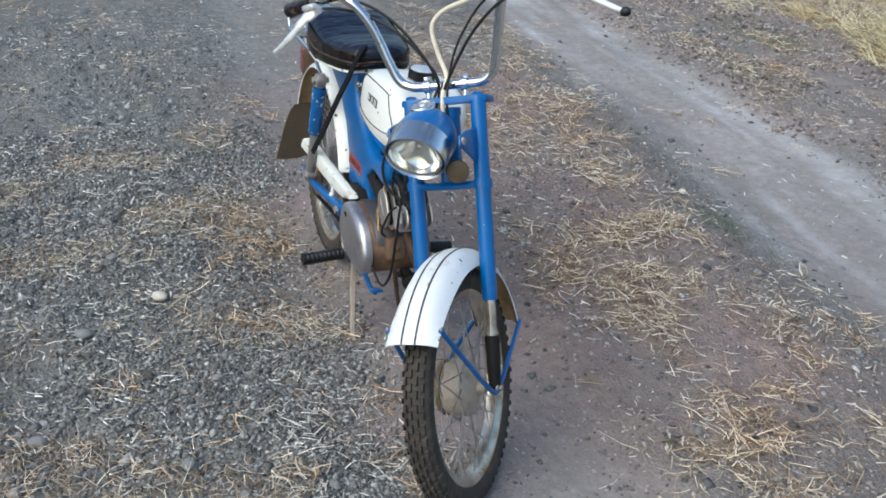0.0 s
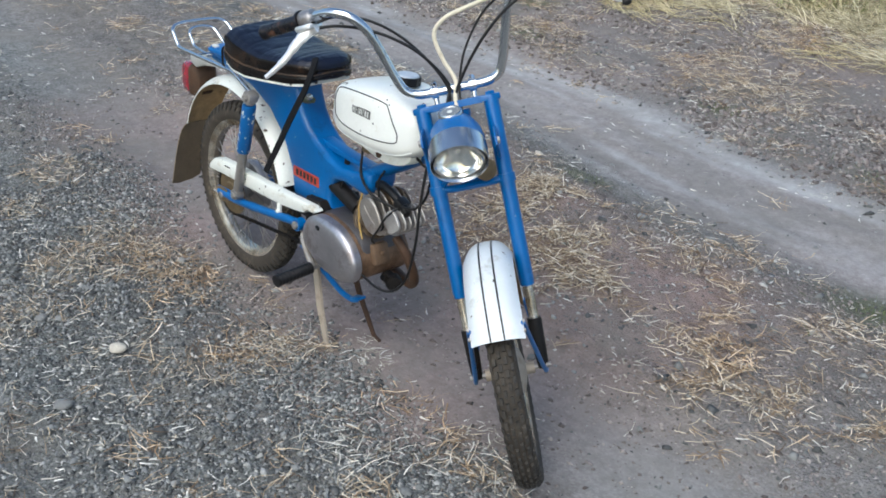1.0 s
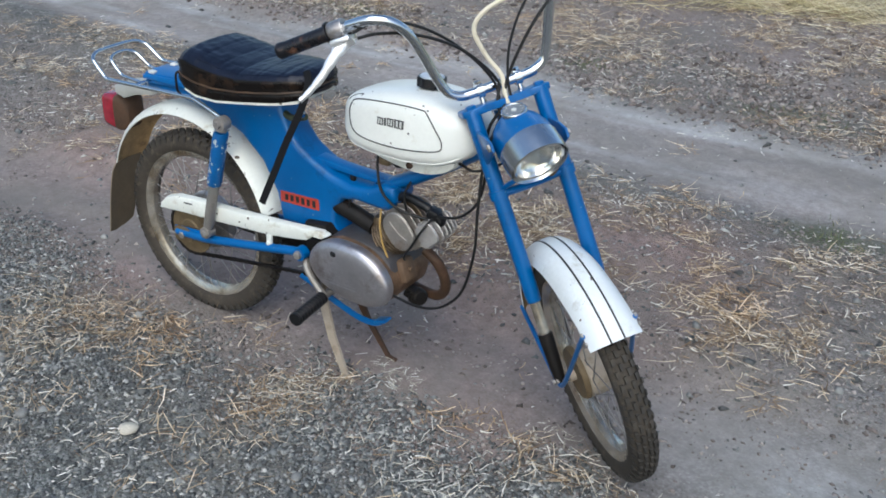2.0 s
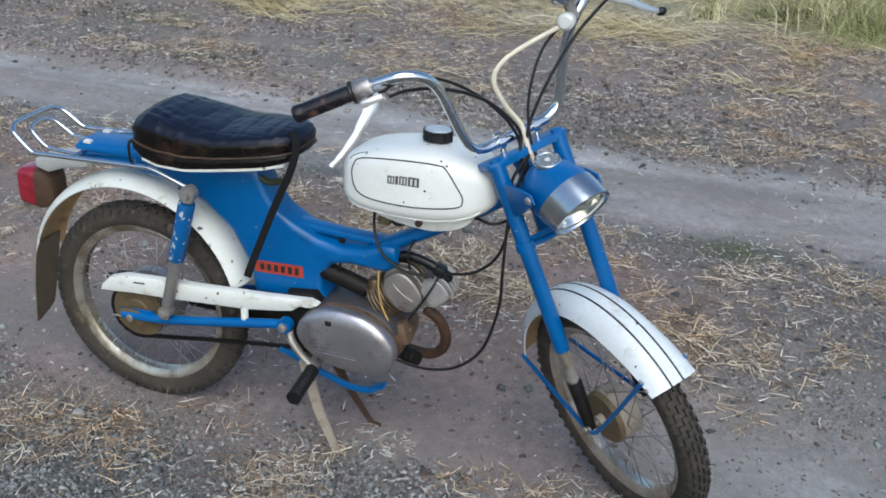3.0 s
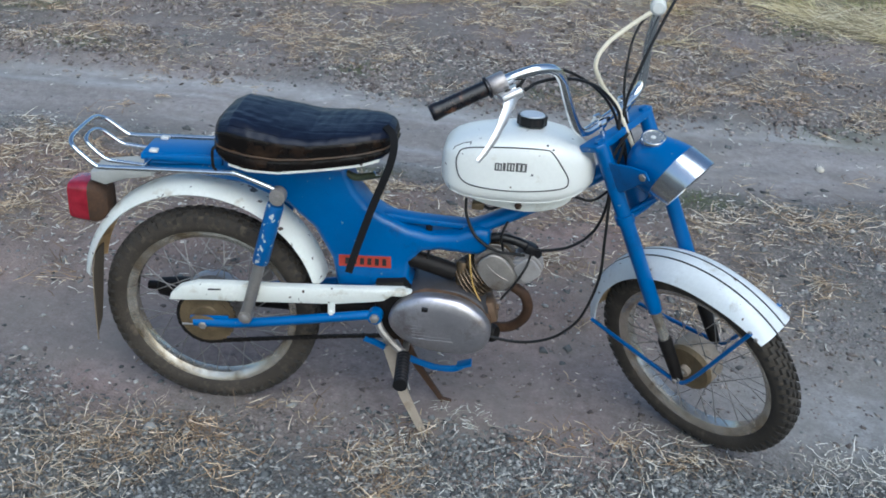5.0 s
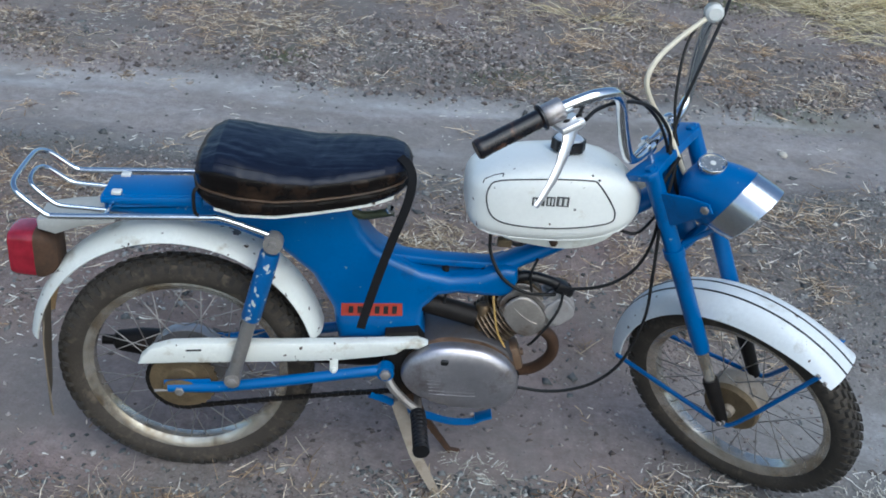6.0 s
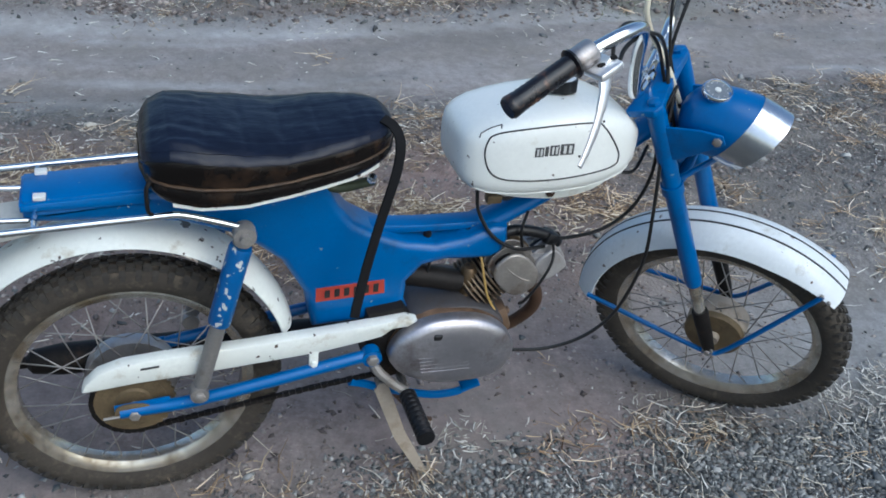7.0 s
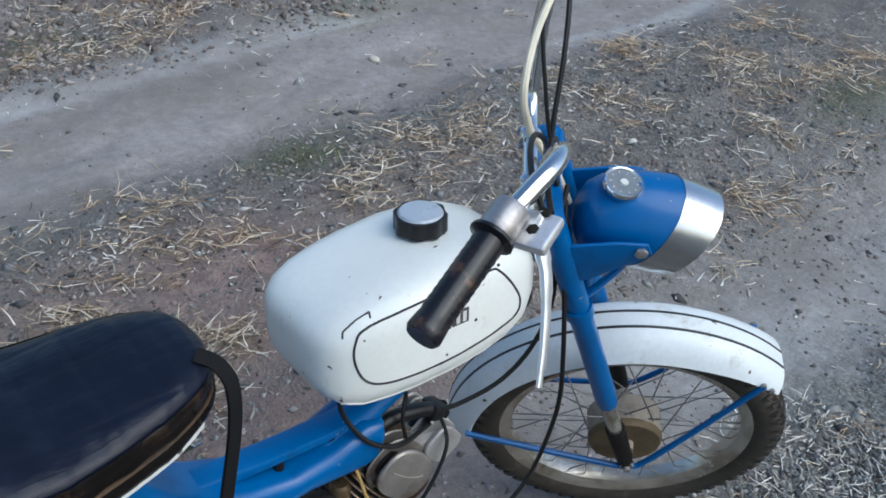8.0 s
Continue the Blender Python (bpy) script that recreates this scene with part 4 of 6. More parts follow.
def fender_stripe(centre, r_edge, r_crown, w, a0, a1, s0, half, n=44, tip_rise=0.0):
    bm = bmesh.new()
    rows = []
    for i in range(n + 1):
        a = radians(a0 + (a1 - a0) * i / n)
        q = []
        for s, lift in ((s0 - half, -0.001), (s0 - half, 0.0008), (s0 + half, 0.0008), (s0 + half, -0.001)):
            edge_r = r_edge + tip_rise * max(0.0, 1 - (math.degrees(a) - a0) / 32) ** 1.5
            r = edge_r + (r_crown - edge_r) * (1 - abs(s) ** 2.7) + lift
            q.append(bm.verts.new((centre[0] + r * math.cos(a), w * math.copysign(abs(s) ** 0.85, s), centre[1] + r * math.sin(a))))
        rows.append(q)
    for a, b in zip(rows, rows[1:]):
        for k in range(3):
            bm.faces.new((a[k], a[k + 1], b[k + 1], b[k]))
    return bm


RF = (-0.014, 0.307)
rear_fender = part("rear_fender", fender(RF, 0.298, 0.320, 0.060, 15, 172), [WHITE_DIRTY, DRY_MUD], moped, "chipped cream-white steel rear mudguard")
bm = bmesh.new()
flap_rows = []
# the flap hangs twisted: its near edge is swung out and forward
for i in range(13):
    t = i / 12
    near = Vector((-0.288 + 0.021 * t, -0.072 - 0.068 * t ** 0.6, 0.398 - 0.200 * t))
    far = Vector((-0.312 + 0.003 * t, 0.045 - 0.062 * t, 0.388 - 0.200 * t))
    row = []
    for dx in (0, 0.0032):
        for s in (-1, -0.5, 0, 0.5, 1):
            v = near.lerp(far, 0.5 + 0.5 * s)
            row.append(bm.verts.new((v.x + 0.93 * dx - 0.006 * (1 - s * s), v.y + 0.36 * dx, v.z + 0.010 * s ** 4 * t ** 6)))
    flap_rows.append(row)
for a, b in zip(flap_rows, flap_rows[1:]):
    for k in range(4):
        bm.faces.new((a[k], a[k + 1], b[k + 1], b[k]))
        bm.faces.new((a[5 + k], b[5 + k], b[6 + k], a[6 + k]))
    for k in (0, 4):
        bm.faces.new((a[k], b[k], b[5 + k], a[5 + k]))
for r in (flap_rows[0], flap_rows[-1]):
    for k in range(4):
        bm.faces.new((r[k], r[k + 1], r[6 + k], r[5 + k]))
part("mud_flap", bm, surface("dusty_brown_rubber", (0.14, 0.107, 0.07), 0.8, 0, 0.25, 20, 150, stain=(0.15, 0.115, 0.07), stain_amt=0.5, bump=0.2), rear_fender, "dusty brown rubber mud flap")

# pressed-steel frame body
body_outline = [(-0.150, 0.656), (-0.150, 0.676), (-0.13, 0.686), (0.06, 0.704), (0.345, 0.715), (0.352, 0.690), (0.372, 0.648), (0.402, 0.612), (0.440, 0.588), (0.500, 0.562),
                (0.560, 0.551), (0.620, 0.560), (0.672, 0.584), (0.700, 0.580), (0.704, 0.550),
                (0.694, 0.520), (0.672, 0.509), (0.640, 0.509), (0.580, 0.512), (0.538, 0.503), (0.512, 0.470), (0.508, 0.425), (0.522, 0.392), (0.330, 0.380), (0.315, 0.46),
                (0.270, 0.54), (0.20, 0.60), (0.10, 0.638), (0.0, 0.648)]
frame_body = part("frame_body", plate(body_outline, -0.046, 0.046, 0.017, 3), BLUE, moped, "blue pressed-steel step-through frame", angle=50)
part("frame_tube", tube([(0.610, 0, 0.540), (0.672, 0, 0.572), (0.760, 0, 0.622), (0.860, 0, 0.684), (0.985, 0, 0.772)], 0.0185, 16, 5, squash=1.6), BLUE, frame_body, "blue top tube rising under the tank")
bm = bmesh.new()
add_plate(bm, [(-0.152, 0.682), (-0.152, 0.695), (-0.12, 0.699), (0.05, 0.709), (0.05, 0.685)], -0.052, 0.052, 0.006)
add_plate(bm, [(-0.150, 0.688), (-0.147, 0.7015), (0.05, 0.7135), (0.05, 0.690)], -0.047, 0.047, 0.007)
part("tail_cover", bm, BLUE, frame_body, "plain blue tail cover under the rack")
bm = bmesh.new()
add_plate(bm, smooth_outline([(0.415, 0.590), (0.53, 0.583), (0.66, 0.583), (0.70, 0.592), (0.70, 0.574), (0.66, 0.566), (0.53, 0.566), (0.415, 0.572)], 3), -0.02, 0.02, 0.005)
part("frame_brace", bm, BLUE, frame_body, "slim blue brace above the frame")
for q in ((0.55, 0.565), (0.63, 0.566)):
    part("frame_bolt", tube([(q[0], -0.012, q[1] + 0.004), (q[0], -0.012, q[1] - 0.018)], 0.008, 8, smooth=False), DARK_METAL, frame_body)
# red name plate with bars for its letters
decal = part("name_decal", plate([(0.334, 0.445), (0.334, 0.476), (0.463, 0.484), (0.465, 0.453)], -0.0475, -0.0455, 0.0), DECAL_RED, frame_body, "red decal with dark lettering bars", smooth=False)
for k in range(6):
    q = 0.350 + k * 0.0185
    part("decal_bar", plate([(q, 0.4535 + k * 0.0008), (q, 0.4705 + k * 0.0012), (q + 0.010, 0.4712 + k * 0.0012), (q + 0.010, 0.4542 + k * 0.0008)], -0.0488, -0.047), INK, decal, smooth=False)

# fuel tank
tank_rows = [(0.5735, 0.042, 0.728, 0.776), (0.577, 0.062, 0.712, 0.788), (0.585, 0.078, 0.698, 0.799), (0.600, 0.090, 0.685, 0.810), (0.625, 0.099, 0.677, 0.820), (0.660, 0.103, 0.673, 0.829), (0.700, 0.105, 0.671, 0.836),
             (0.760, 0.104, 0.671, 0.843), (0.810, 0.101, 0.675, 0.842), (0.850, 0.096, 0.683, 0.835), (0.885, 0.085, 0.696, 0.820), (0.910, 0.067, 0.712, 0.799), (0.925, 0.043, 0.727, 0.780), (0.930, 0.015, 0.740, 0.764)]


def tank_at(x):
    xs = [r[0] for r in tank_rows]
    return [float(np.interp(x, xs, [r[k] for r in tank_rows])) for k in (1, 2, 3)]


tank = part("fuel_tank", loft([super_ring(x, w, a, b, 72, 4.2) for x, w, a, b in tank_rows]), WHITE, moped, "cream-white steel fuel tank with chipped paint", angle=60)
part("tank_skirt", plate(smooth_outline([(0.645, 0.685), (0.66, 0.662), (0.74, 0.648), (0.80, 0.648), (0.86, 0.668), (0.875, 0.70), (0.75, 0.71), (0.65, 0.70)], 4), -0.052, 0.052, 0.006), WHITE_DIRTY, tank)


def tank_side(x, z):
    """How far the tank's flank stands out at a place."""
    w, a, b = tank_at(x)
    t = min(0.999, abs((z - (a + b) / 2) / ((b - a) / 2)))
    return w * (1 - t**4.2) ** (1 / 4.2)


lip = [(q, tank_side(q, tank_at(q)[1] + 0.012) - 0.0006, tank_at(q)[1] + 0.012) for q in np.linspace(0.600, 0.900, 40).tolist()]
part("tank_seam", tube([(q, -y, z) for q, y, z in lip] + [(q, y, z) for q, y, z in reversed(lip)], 0.0026, 8, closed=True, smooth=False), WHITE, tank, "welded seam lip round the tank's foot")

panel = smooth_outline([(0.611, 0.759), (0.613, 0.787), (0.634, 0.804), (0.723, 0.815), (0.805, 0.817), (0.827, 0.809), (0.856, 0.771), (0.867, 0.746), (0.852, 0.728), (0.755, 0.715), (0.662, 0.717), (0.625, 0.730)], 5)
for s in (-1, 1):
    part("pinstripe", tube([(px, s * (tank_side(px, pz) + 0.0002), pz) for px, pz in panel], 0.0016, 6, closed=True, smooth=False), INK, tank, "thin dark outline on the tank flank")
    q = tank_side(0.740, 0.772)
    for k, (px, wd) in enumerate(((0.698, 0.0165), (0.7165, 0.0065), (0.7255, 0.0175), (0.7455, 0.0250))):
        z0, z1 = 0.7610 + 0.0006 * k, 0.7790 + 0.0014 * k
        part("badge_shape", plate([(px, z0), (px, z1), (px + wd, z1), (px + wd, z0)], s * (q - 0.002), s * (q + 0.0008)), BADGE_INK, tank, smooth=False)
        for t in ((0.22, 0.62) if wd > 0.01 else ()):
            part("badge_shape", plate([(px + wd * t, z0 + 0.003), (px + wd * t, z1 - 0.003), (px + wd * (t + 0.2), z1 - 0.003), (px + wd * (t + 0.2), z0 + 0.003)], s * (q - 0.002), s * (q + 0.0018)), BADGE_WHITE, tank, smooth=False)


def tank_crown(x, y):
    """The height of the tank's top at a place."""
    w, a, b = tank_at(x)
    return (a + b) / 2 + (b - a) / 2 * (1 - min(0.999, abs(y) / w) ** 4.2) ** (1 / 4.2)


# scratches through the paint
for pts in ([(0.601, -0.0835), (0.604, -0.0795)], [(0.604, -0.0795), (0.622, -0.0800), (0.640, -0.0810)], [(0.640, -0.0810), (0.638, -0.0870)]):
    part("paint_chip", tube([(q, y, tank_crown(q, y)) for q, y in pts], 0.0013, 5, smooth=False), INK, tank)
for px, pz in ((0.812, 0.825), (0.826, 0.817), (0.784, 0.757)):
    part("paint_chip", lathe([(0, 0), (0.003, 0), (0.002, 0.0012), (0, 0.0012)], 7, along((px, -tank_side(px, pz) + 0.0003, pz), (px, -1, pz))), INK, tank)
bm = bmesh.new()
bolt(bm, (0.760, -0.051, 0.662), (0, -1, 0), 0.009, 0.008)
part("tank_bolt", bm, RUST, tank, "rusty tank bolt")
# filler cap with a ribbed black rim and a bright top
bm = bmesh.new()
ring = []
for k in range(48):
    a = k * math.tau / 48
    r = 0.0335 + 0.0016 * math.cos(a * 8)
    ring.append((0.772 + r * math.cos(a), r * math.sin(a)))
rows = [[bm.verts.new((cx, cy, z)) for cx, cy in ring] for z in (0.846, 0.868)]
for k in range(48):
    bm.faces.new((rows[0][k], rows[0][(k + 1) % 48], rows[1][(k + 1) % 48], rows[1][k]))
bm.faces.new(rows[1])
cap = part("filler_cap", bm, BLACK_RUBBER, tank, "black ribbed filler cap with a bright top")
up = Matrix.Rotation(radians(90), 4, "X")
part("cap_top", lathe([(0, 0.004), (0.020, 0.0042), (0.027, 0.003), (0.0295, 0.0), (0.0295, -0.004)], 32, Matrix.Translation((0.772, 0, 0.868)) @ up), surface("worn_cap_top", (0.52, 0.56, 0.61), 0.4, 0.25, 0.1, 40, 220, stain=(0.22, 0.22, 0.22), stain_amt=0.4, stain_scale=60, bump=0.1), cap, "scratched pale metal cap top")

# the tank sits a little askew on its tube
tank.matrix_basis = Matrix.Translation((0, -0.006, 0.75)) @ Matrix.Rotation(radians(-4.5), 4, "X") @ Matrix.Translation((0, 0, -0.75))

# seat
seat_rows = [(0.040, 0.050, 0.762, 0.782), (0.045, 0.084, 0.748, 0.803), (0.058, 0.106, 0.738, 0.815), (0.085, 0.121, 0.730, 0.827), (0.13, 0.128, 0.723, 0.823), (0.20, 0.128, 0.723, 0.812), (0.27, 0.122, 0.733, 0.806), (0.33, 0.112, 0.741, 0.812),
             (0.38, 0.101, 0.748, 0.818), (0.41, 0.089, 0.753, 0.821), (0.430, 0.077, 0.757, 0.820), (0.446, 0.062, 0.761, 0.818), (0.456, 0.045, 0.767, 0.814), (0.462, 0.022, 0.780, 0.807)]


def seat_at(x):
    xs = [r[0] for r in seat_rows]
    return [float(np.interp(x, xs, [r[k] for r in seat_rows])) for k in (1, 2, 3)]


fine_x = sorted({*(r[0] for r in seat_rows), *np.linspace(0.06, 0.45, 110).tolist()})
rings = []
for q in fine_x:
    w, a, b = seat_at(q)
    ring = []
    for px, py, pz in super_ring(q, w, a, b, 168, 3.4):
        top = max(0.0, (pz - (a + b) / 2) / ((b - a) / 2))
        # quilting seams on the pad and creases on its skirt
        seam = 0.0008 * top * (math.exp(-((((q - 0.05) % 0.062) - 0.031) / 0.0042) ** 2) + math.exp(-((((py + 0.52) % 0.052) - 0.026) / 0.0038) ** 2))
        crease = 0.0030 * noise.noise(Vector((q * 22, py * 11, pz * 50))) + 0.0016 * noise.noise(Vector((q * 60, py * 30, 0)))
        fan = 0.0018 * top * math.exp(-(((q - 0.09) / 0.08) ** 2)) * math.sin(py * 190 + q * 60) * (0.4 + 0.6 * max(0, -py / 0.12))
        crease += fan
        ring.append((px, py * (1.0 if top > 0.75 else 0.98), pz - seam + crease * 0.8 + 0.003 * top * (1 - (py / w) ** 2 if w else 0)))
    rings.append(ring)
seat = part("seat", loft(rings), SEAT_TOP, moped, "long black leatherette seat, worn and quilted", angle=70)
half = [(q, seat_at(q)[0] * 1.012, seat_at(q)[1] + (seat_at(q)[2] - seat_at(q)[1]) * 0.31) for q in np.linspace(0.042, 0.461, 30).tolist()]
loop = [(q, -y, z) for q, y, z in half] + [(q, y, z) for q, y, z in reversed(half)]
part("piping", tube(loop, 0.0026, 6, closed=True, smooth=False), surface("worn_brown_piping", (0.075, 0.042, 0.020), 0.45, 0, 0.4, 20, 180, stain=(0.02, 0.012, 0.008), stain_amt=0.6, bump=0.2), seat, "worn brownish piping round the seat pad")
bm = bmesh.new()
half = [(q, *seat_at(q)) for q in np.linspace(0.041, 0.4615, 40).tolist()]
loop = [(q, -w, a, b) for q, w, a, b in half] + [(q, w, a, b) for q, w, a, b in reversed(half)]
rows = []
for lev in range(13):
    t = lev / 12
    row = []
    for i, (q, y, a, b) in enumerate(loop):
        swell = float(np.interp(t, [0, 0.2, 0.34, 0.42, 0.7, 0.9, 1.0], [0.985, 1.022, 1.018, 0.998, 1.004, 1.014, 0.998]))
        ruck = 0.003 * noise.noise(Vector((i * 0.5, t * 3, 0)))
        row.append(bm.verts.new((q + (q - 0.25) * (swell - 1), y * swell + math.copysign(ruck, y), a - 0.004 + (b - a) * 0.80 * t)))
    rows.append(row)
for a, b in zip(rows, rows[1:]):
    for k in range(len(a)):
        bm.faces.new((a[k], a[(k + 1) % len(a)], b[(k + 1) % len(a)], b[k]))
part("skirt", bm, SEAT_SKIRT, seat, "glossy black skirt, brown from scuffs and painted ground reflection", angle=70)
rings = []
for q in np.linspace(0.085, 0.43, 24).tolist():
    w, a, b = seat_at(q)
    rings.append([(q, y * (w - 0.003), a - 0.011 + dz) for y, dz in ((-1, 0), (-1, 0.012), (1, 0.012), (1, 0))])
part("seat_pan", loft(rings), WHITE_DIRTY, seat, "cream painted seat pan edge")


def strap(name, pts, width, thick, material, parent, label, across=(0, 1, 0)):
    line = curve_points(pts, 6)
    bm, rows = bmesh.new(), []
    for i, p in enumerate(line):
        t = (line[min(i + 1, len(line) - 1)] - line[max(i - 1, 0)]).normalized()
        s = Vector(across)
        s = (s - t * s.dot(t)).normalized()
        nrm = t.cross(s)
        rows.append([bm.verts.new(p + s * a * width / 2 + nrm * b * thick / 2) for a, b in ((-1, -1), (1, -1), (1, 1), (-1, 1))])
    for a, b in zip(rows, rows[1:]):
        for k in range(4):
            bm.faces.new((a[k], a[(k + 1) % 4], b[(k + 1) % 4], b[k]))
    bm.faces.new(rows[0][::-1])
    bm.faces.new(rows[-1])
    return part(name, bm, material, parent, label)


strap("grab_strap", [(0.438, -0.046, 0.824), (0.456, -0.062, 0.814), (0.464, -0.078, 0.790), (0.456, -0.094, 0.742), (0.428, -0.118, 0.662), (0.403, -0.140, 0.582), (0.386, -0.160, 0.522), (0.380, -0.168, 0.498)],
      0.0175, 0.0045, surface("black_webbing", (0.008, 0.008, 0.009), 0.75, 0, 0.3, 40, 260, bump=0.3, spec=0.15), seat, "loose black strap hanging from the seat", (0.9, 0.3, 0.2))
bm = bmesh.new()
add_tube(bm, [(0.055, -0.10, 0.76), (0.046, -0.108, 0.75), (0.046, -0.108, 0.71), (0.052, -0.106, 0.70)], 0.0035, 6)
part("seat_hook", bm, DARK_METAL, seat)

hinge = part("seat_hinge", tube([(0.345, -0.030, 0.690), (0.375, -0.034, 0.684), (0.430, -0.048, 0.704)], 0.009, 10), surface("olive_steel", (0.055, 0.065, 0.035), 0.45, 0.2, 0.3, 30, 180, bump=0.15), seat, "dark olive seat hinge bar under its nose")
bm = bolt(bmesh.new(), (0.424, -0.052, 0.708), (0.1, -0.5, 0.85), 0.009, 0.012)
part("hinge_bolt", bm, CHROME, hinge, "bright chrome hinge bolt")

# chrome rear rack
bm = bmesh.new()
side = [(0.198, 0.660), (0.165, 0.672), (0.10, 0.693), (0.06, 0.693), (-0.10, 0.684), (-0.222, 0.677), (-0.238, 0.678)]
rear = [(-0.250, 0.102, 0.684), (-0.286, 0.098, 0.712), (-0.300, 0.090, 0.722), (-0.308, 0.072, 0.729), (-0.310, 0.040, 0.732)]
loop = [(q, -0.103, z) for q, z in side] + [(q, -y, z) for q, y, z in rear] + list(reversed(rear)) + [(q, 0.103, z) for q, z in reversed(side)]
add_tube(bm, loop, 0.0061, 10, 4)
inner = [(-0.14, 0.668), (-0.215, 0.671), (-0.236, 0.674)]
rear = [(-0.252, 0.050, 0.684), (-0.279, 0.045, 0.705), (-0.290, 0.033, 0.713), (-0.294, 0.012, 0.717)]
loop = [(q, -0.051, z) for q, z in inner] + [(q, -y, z) for q, y, z in rear] + list(reversed(rear)) + [(q, 0.051, z) for q, z in reversed(inner)]
add_tube(bm, loop, 0.0053, 10, 4)
add_tube(bm, [(-0.13, -0.103, 0.681), (-0.13, 0.103, 0.681)], 0.0045, 8, smooth=False)
part("rear_rack", bm, CHROME, moped, "bent chrome tube rear rack")
for y in (-0.04, 0.04):
    part("rack_clip", box((0.02, 0.016, 0.008), pose(-0.12, y, 0.705), 0.002), BADGE_WHITE, moped)

# tail light
lamp_rows = []
for q, s in ((-0.354, 0.72), (-0.351, 0.9), (-0.341, 0.97), (-0.311, 1.0), (-0.298, 1.0)):
    lamp_rows.append(super_ring(q, 0.046 * s, 0.543 - 0.054 * s, 0.543 + 0.054 * s, 32, 5.0))
tail = part("tail_light", loft(lamp_rows), RED_LENS, moped, "red plastic tail light on a rusty base")
part("lamp_base", loft([super_ring(q, 0.047 * s, 0.543 - 0.055 * s, 0.543 + 0.055 * s, 28, 5.0) for q, s in ((-0.298, 1.0), (-0.286, 1.0), (-0.268, 0.85), (-0.256, 0.6))]), RUST, tail)
part("lamp_bracket", plate([(-0.285, 0.61), (-0.285, 0.632), (-0.22, 0.645), (-0.13, 0.655), (-0.13, 0.635), (-0.20, 0.62), (-0.25, 0.60)], -0.045, 0.045, 0.006), surface("grey_paint", (0.42, 0.42, 0.39), 0.5, 0, 0.12, 15, 150, stain=(0.25, 0.22, 0.18), stain_amt=0.4, bump=0.1), tail, "grey sheet-metal tail light bracket")

# swing arm, shocks, chain and guard
bm = bmesh.new()
for s in (-1, 1):
    add_tube(bm, [(0.432, s * 0.090, 0.338), (0.40, s * 0.092, 0.335), (0.25, s * 0.094, 0.305), (0.11, s * 0.094, 0.278), (0.05, s * 0.090, 0.268), (-0.03, s * 0.088, 0.262)], 0.0125, 10, 4)
    add_plate(bm, [(-0.04, 0.246), (-0.04, 0.278), (0.06, 0.288), (0.06, 0.256)], s * 0.084, s * 0.091, 0.003)
    add_lathe(bm, [(0, -0.012), (0.019, -0.012), (0.019, 0.012), (0, 0.012)], 18, Matrix.Translation((0.436, s * 0.092, 0.339)))
swing = part("swing_arm", bm, BLUE, moped, "scuffed blue rear swing arm")
for s in (-1, 1):
    part("pivot_bolt", bolt(bmesh.new(), (0.436, s * 0.104, 0.339), (0, s, 0), 0.012, 0.010), GREY_STEEL, swing)
    part("shock_bolt", bolt(bmesh.new(), (0.112, s * 0.120, 0.308), (0, s, 0), 0.011, 0.008), GREY_STEEL, swing)
    part("axle_plate", plate(smooth_outline([(-0.036, 0.240), (-0.036, 0.276), (0.0, 0.283), (0.03, 0.272), (0.03, 0.25), (0.0, 0.236)], 3), s * 0.090, s * 0.095, 0.001), OCHRE, swing)
    part("chain_adjuster", bolt(tube([(-0.06, s * 0.094, 0.254), (0.005, s * 0.094, 0.260)], 0.003, 6, smooth=False), (-0.005, s * 0.094, 0.259), (0, s, 0), 0.011, 0.010), GREY_STEEL, swing)
for s in (-1, 1):
    top, low = Vector((0.198, s * 0.106, 0.650)), Vector((0.112, s * 0.108, 0.310))
    d = low - top
    shock = part("shock_absorber", lathe([(0, 0.025), (0.019, 0.025), (0.0205, 0.03), (0.0205, 0.185), (0.019, 0.19), (0, 0.19)], 20, along(top, low)), BLUE_WORN, moped, "worn blue rear shock absorber")
    bm = lathe([(0, 0.19), (0.0145, 0.19), (0.0145, d.length - 0.02), (0.011, d.length - 0.01), (0, d.length - 0.01)], 16, along(top, low))
    add_lathe(bm, [(0, -0.014), (0.017, -0.014), (0.017, 0.014), (0, 0.014)], 16, Matrix.Translation(low))
    part("lower_tube", bm, GREY_STEEL, shock)
    bm = lathe([(0.0, 0.0), (0.014, 0.0), (0.016, 0.02), (0.0, 0.026)], 14, along(top, low))
    add_lathe(bm, [(0, -0.014), (0.019, -0.014), (0.020, -0.008), (0.020, 0.008), (0.019, 0.014), (0, 0.014)], 18, Matrix.Translation(top))
    add_lathe(bm, [(0, -0.024), (0.010, -0.024), (0.010, 0.024), (0, 0.024)], 6, Matrix.Translation(top))
    part("upper_eye", bm, GREY_STEEL, shock)
guard_outline = [(-0.092, 0.320), (-0.086, 0.338), (-0.062, 0.362), (-0.02, 0.377), (0.05, 0.384), (0.20, 0.393), (0.35, 0.405), (0.50, 0.420), (0.523, 0.412), (0.505, 0.400), (0.475, 0.398), (0.455, 0.382), (0.42, 0.374), (0.33, 0.358), (0.20, 0.346), (0.09, 0.336), (0.0, 0.330), (-0.04, 0.325)]
guard = part("chain_guard", plate(guard_outline, -0.094, -0.066, 0.006), WHITE_DIRTY, moped, "chipped cream-white chain guard with a torn front edge")
part("guard_slot", plate([(0.012, 0.363), (0.012, 0.367), (0.045, 0.370), (0.045, 0.366)], -0.0952, -0.093), INK, guard, smooth=False)
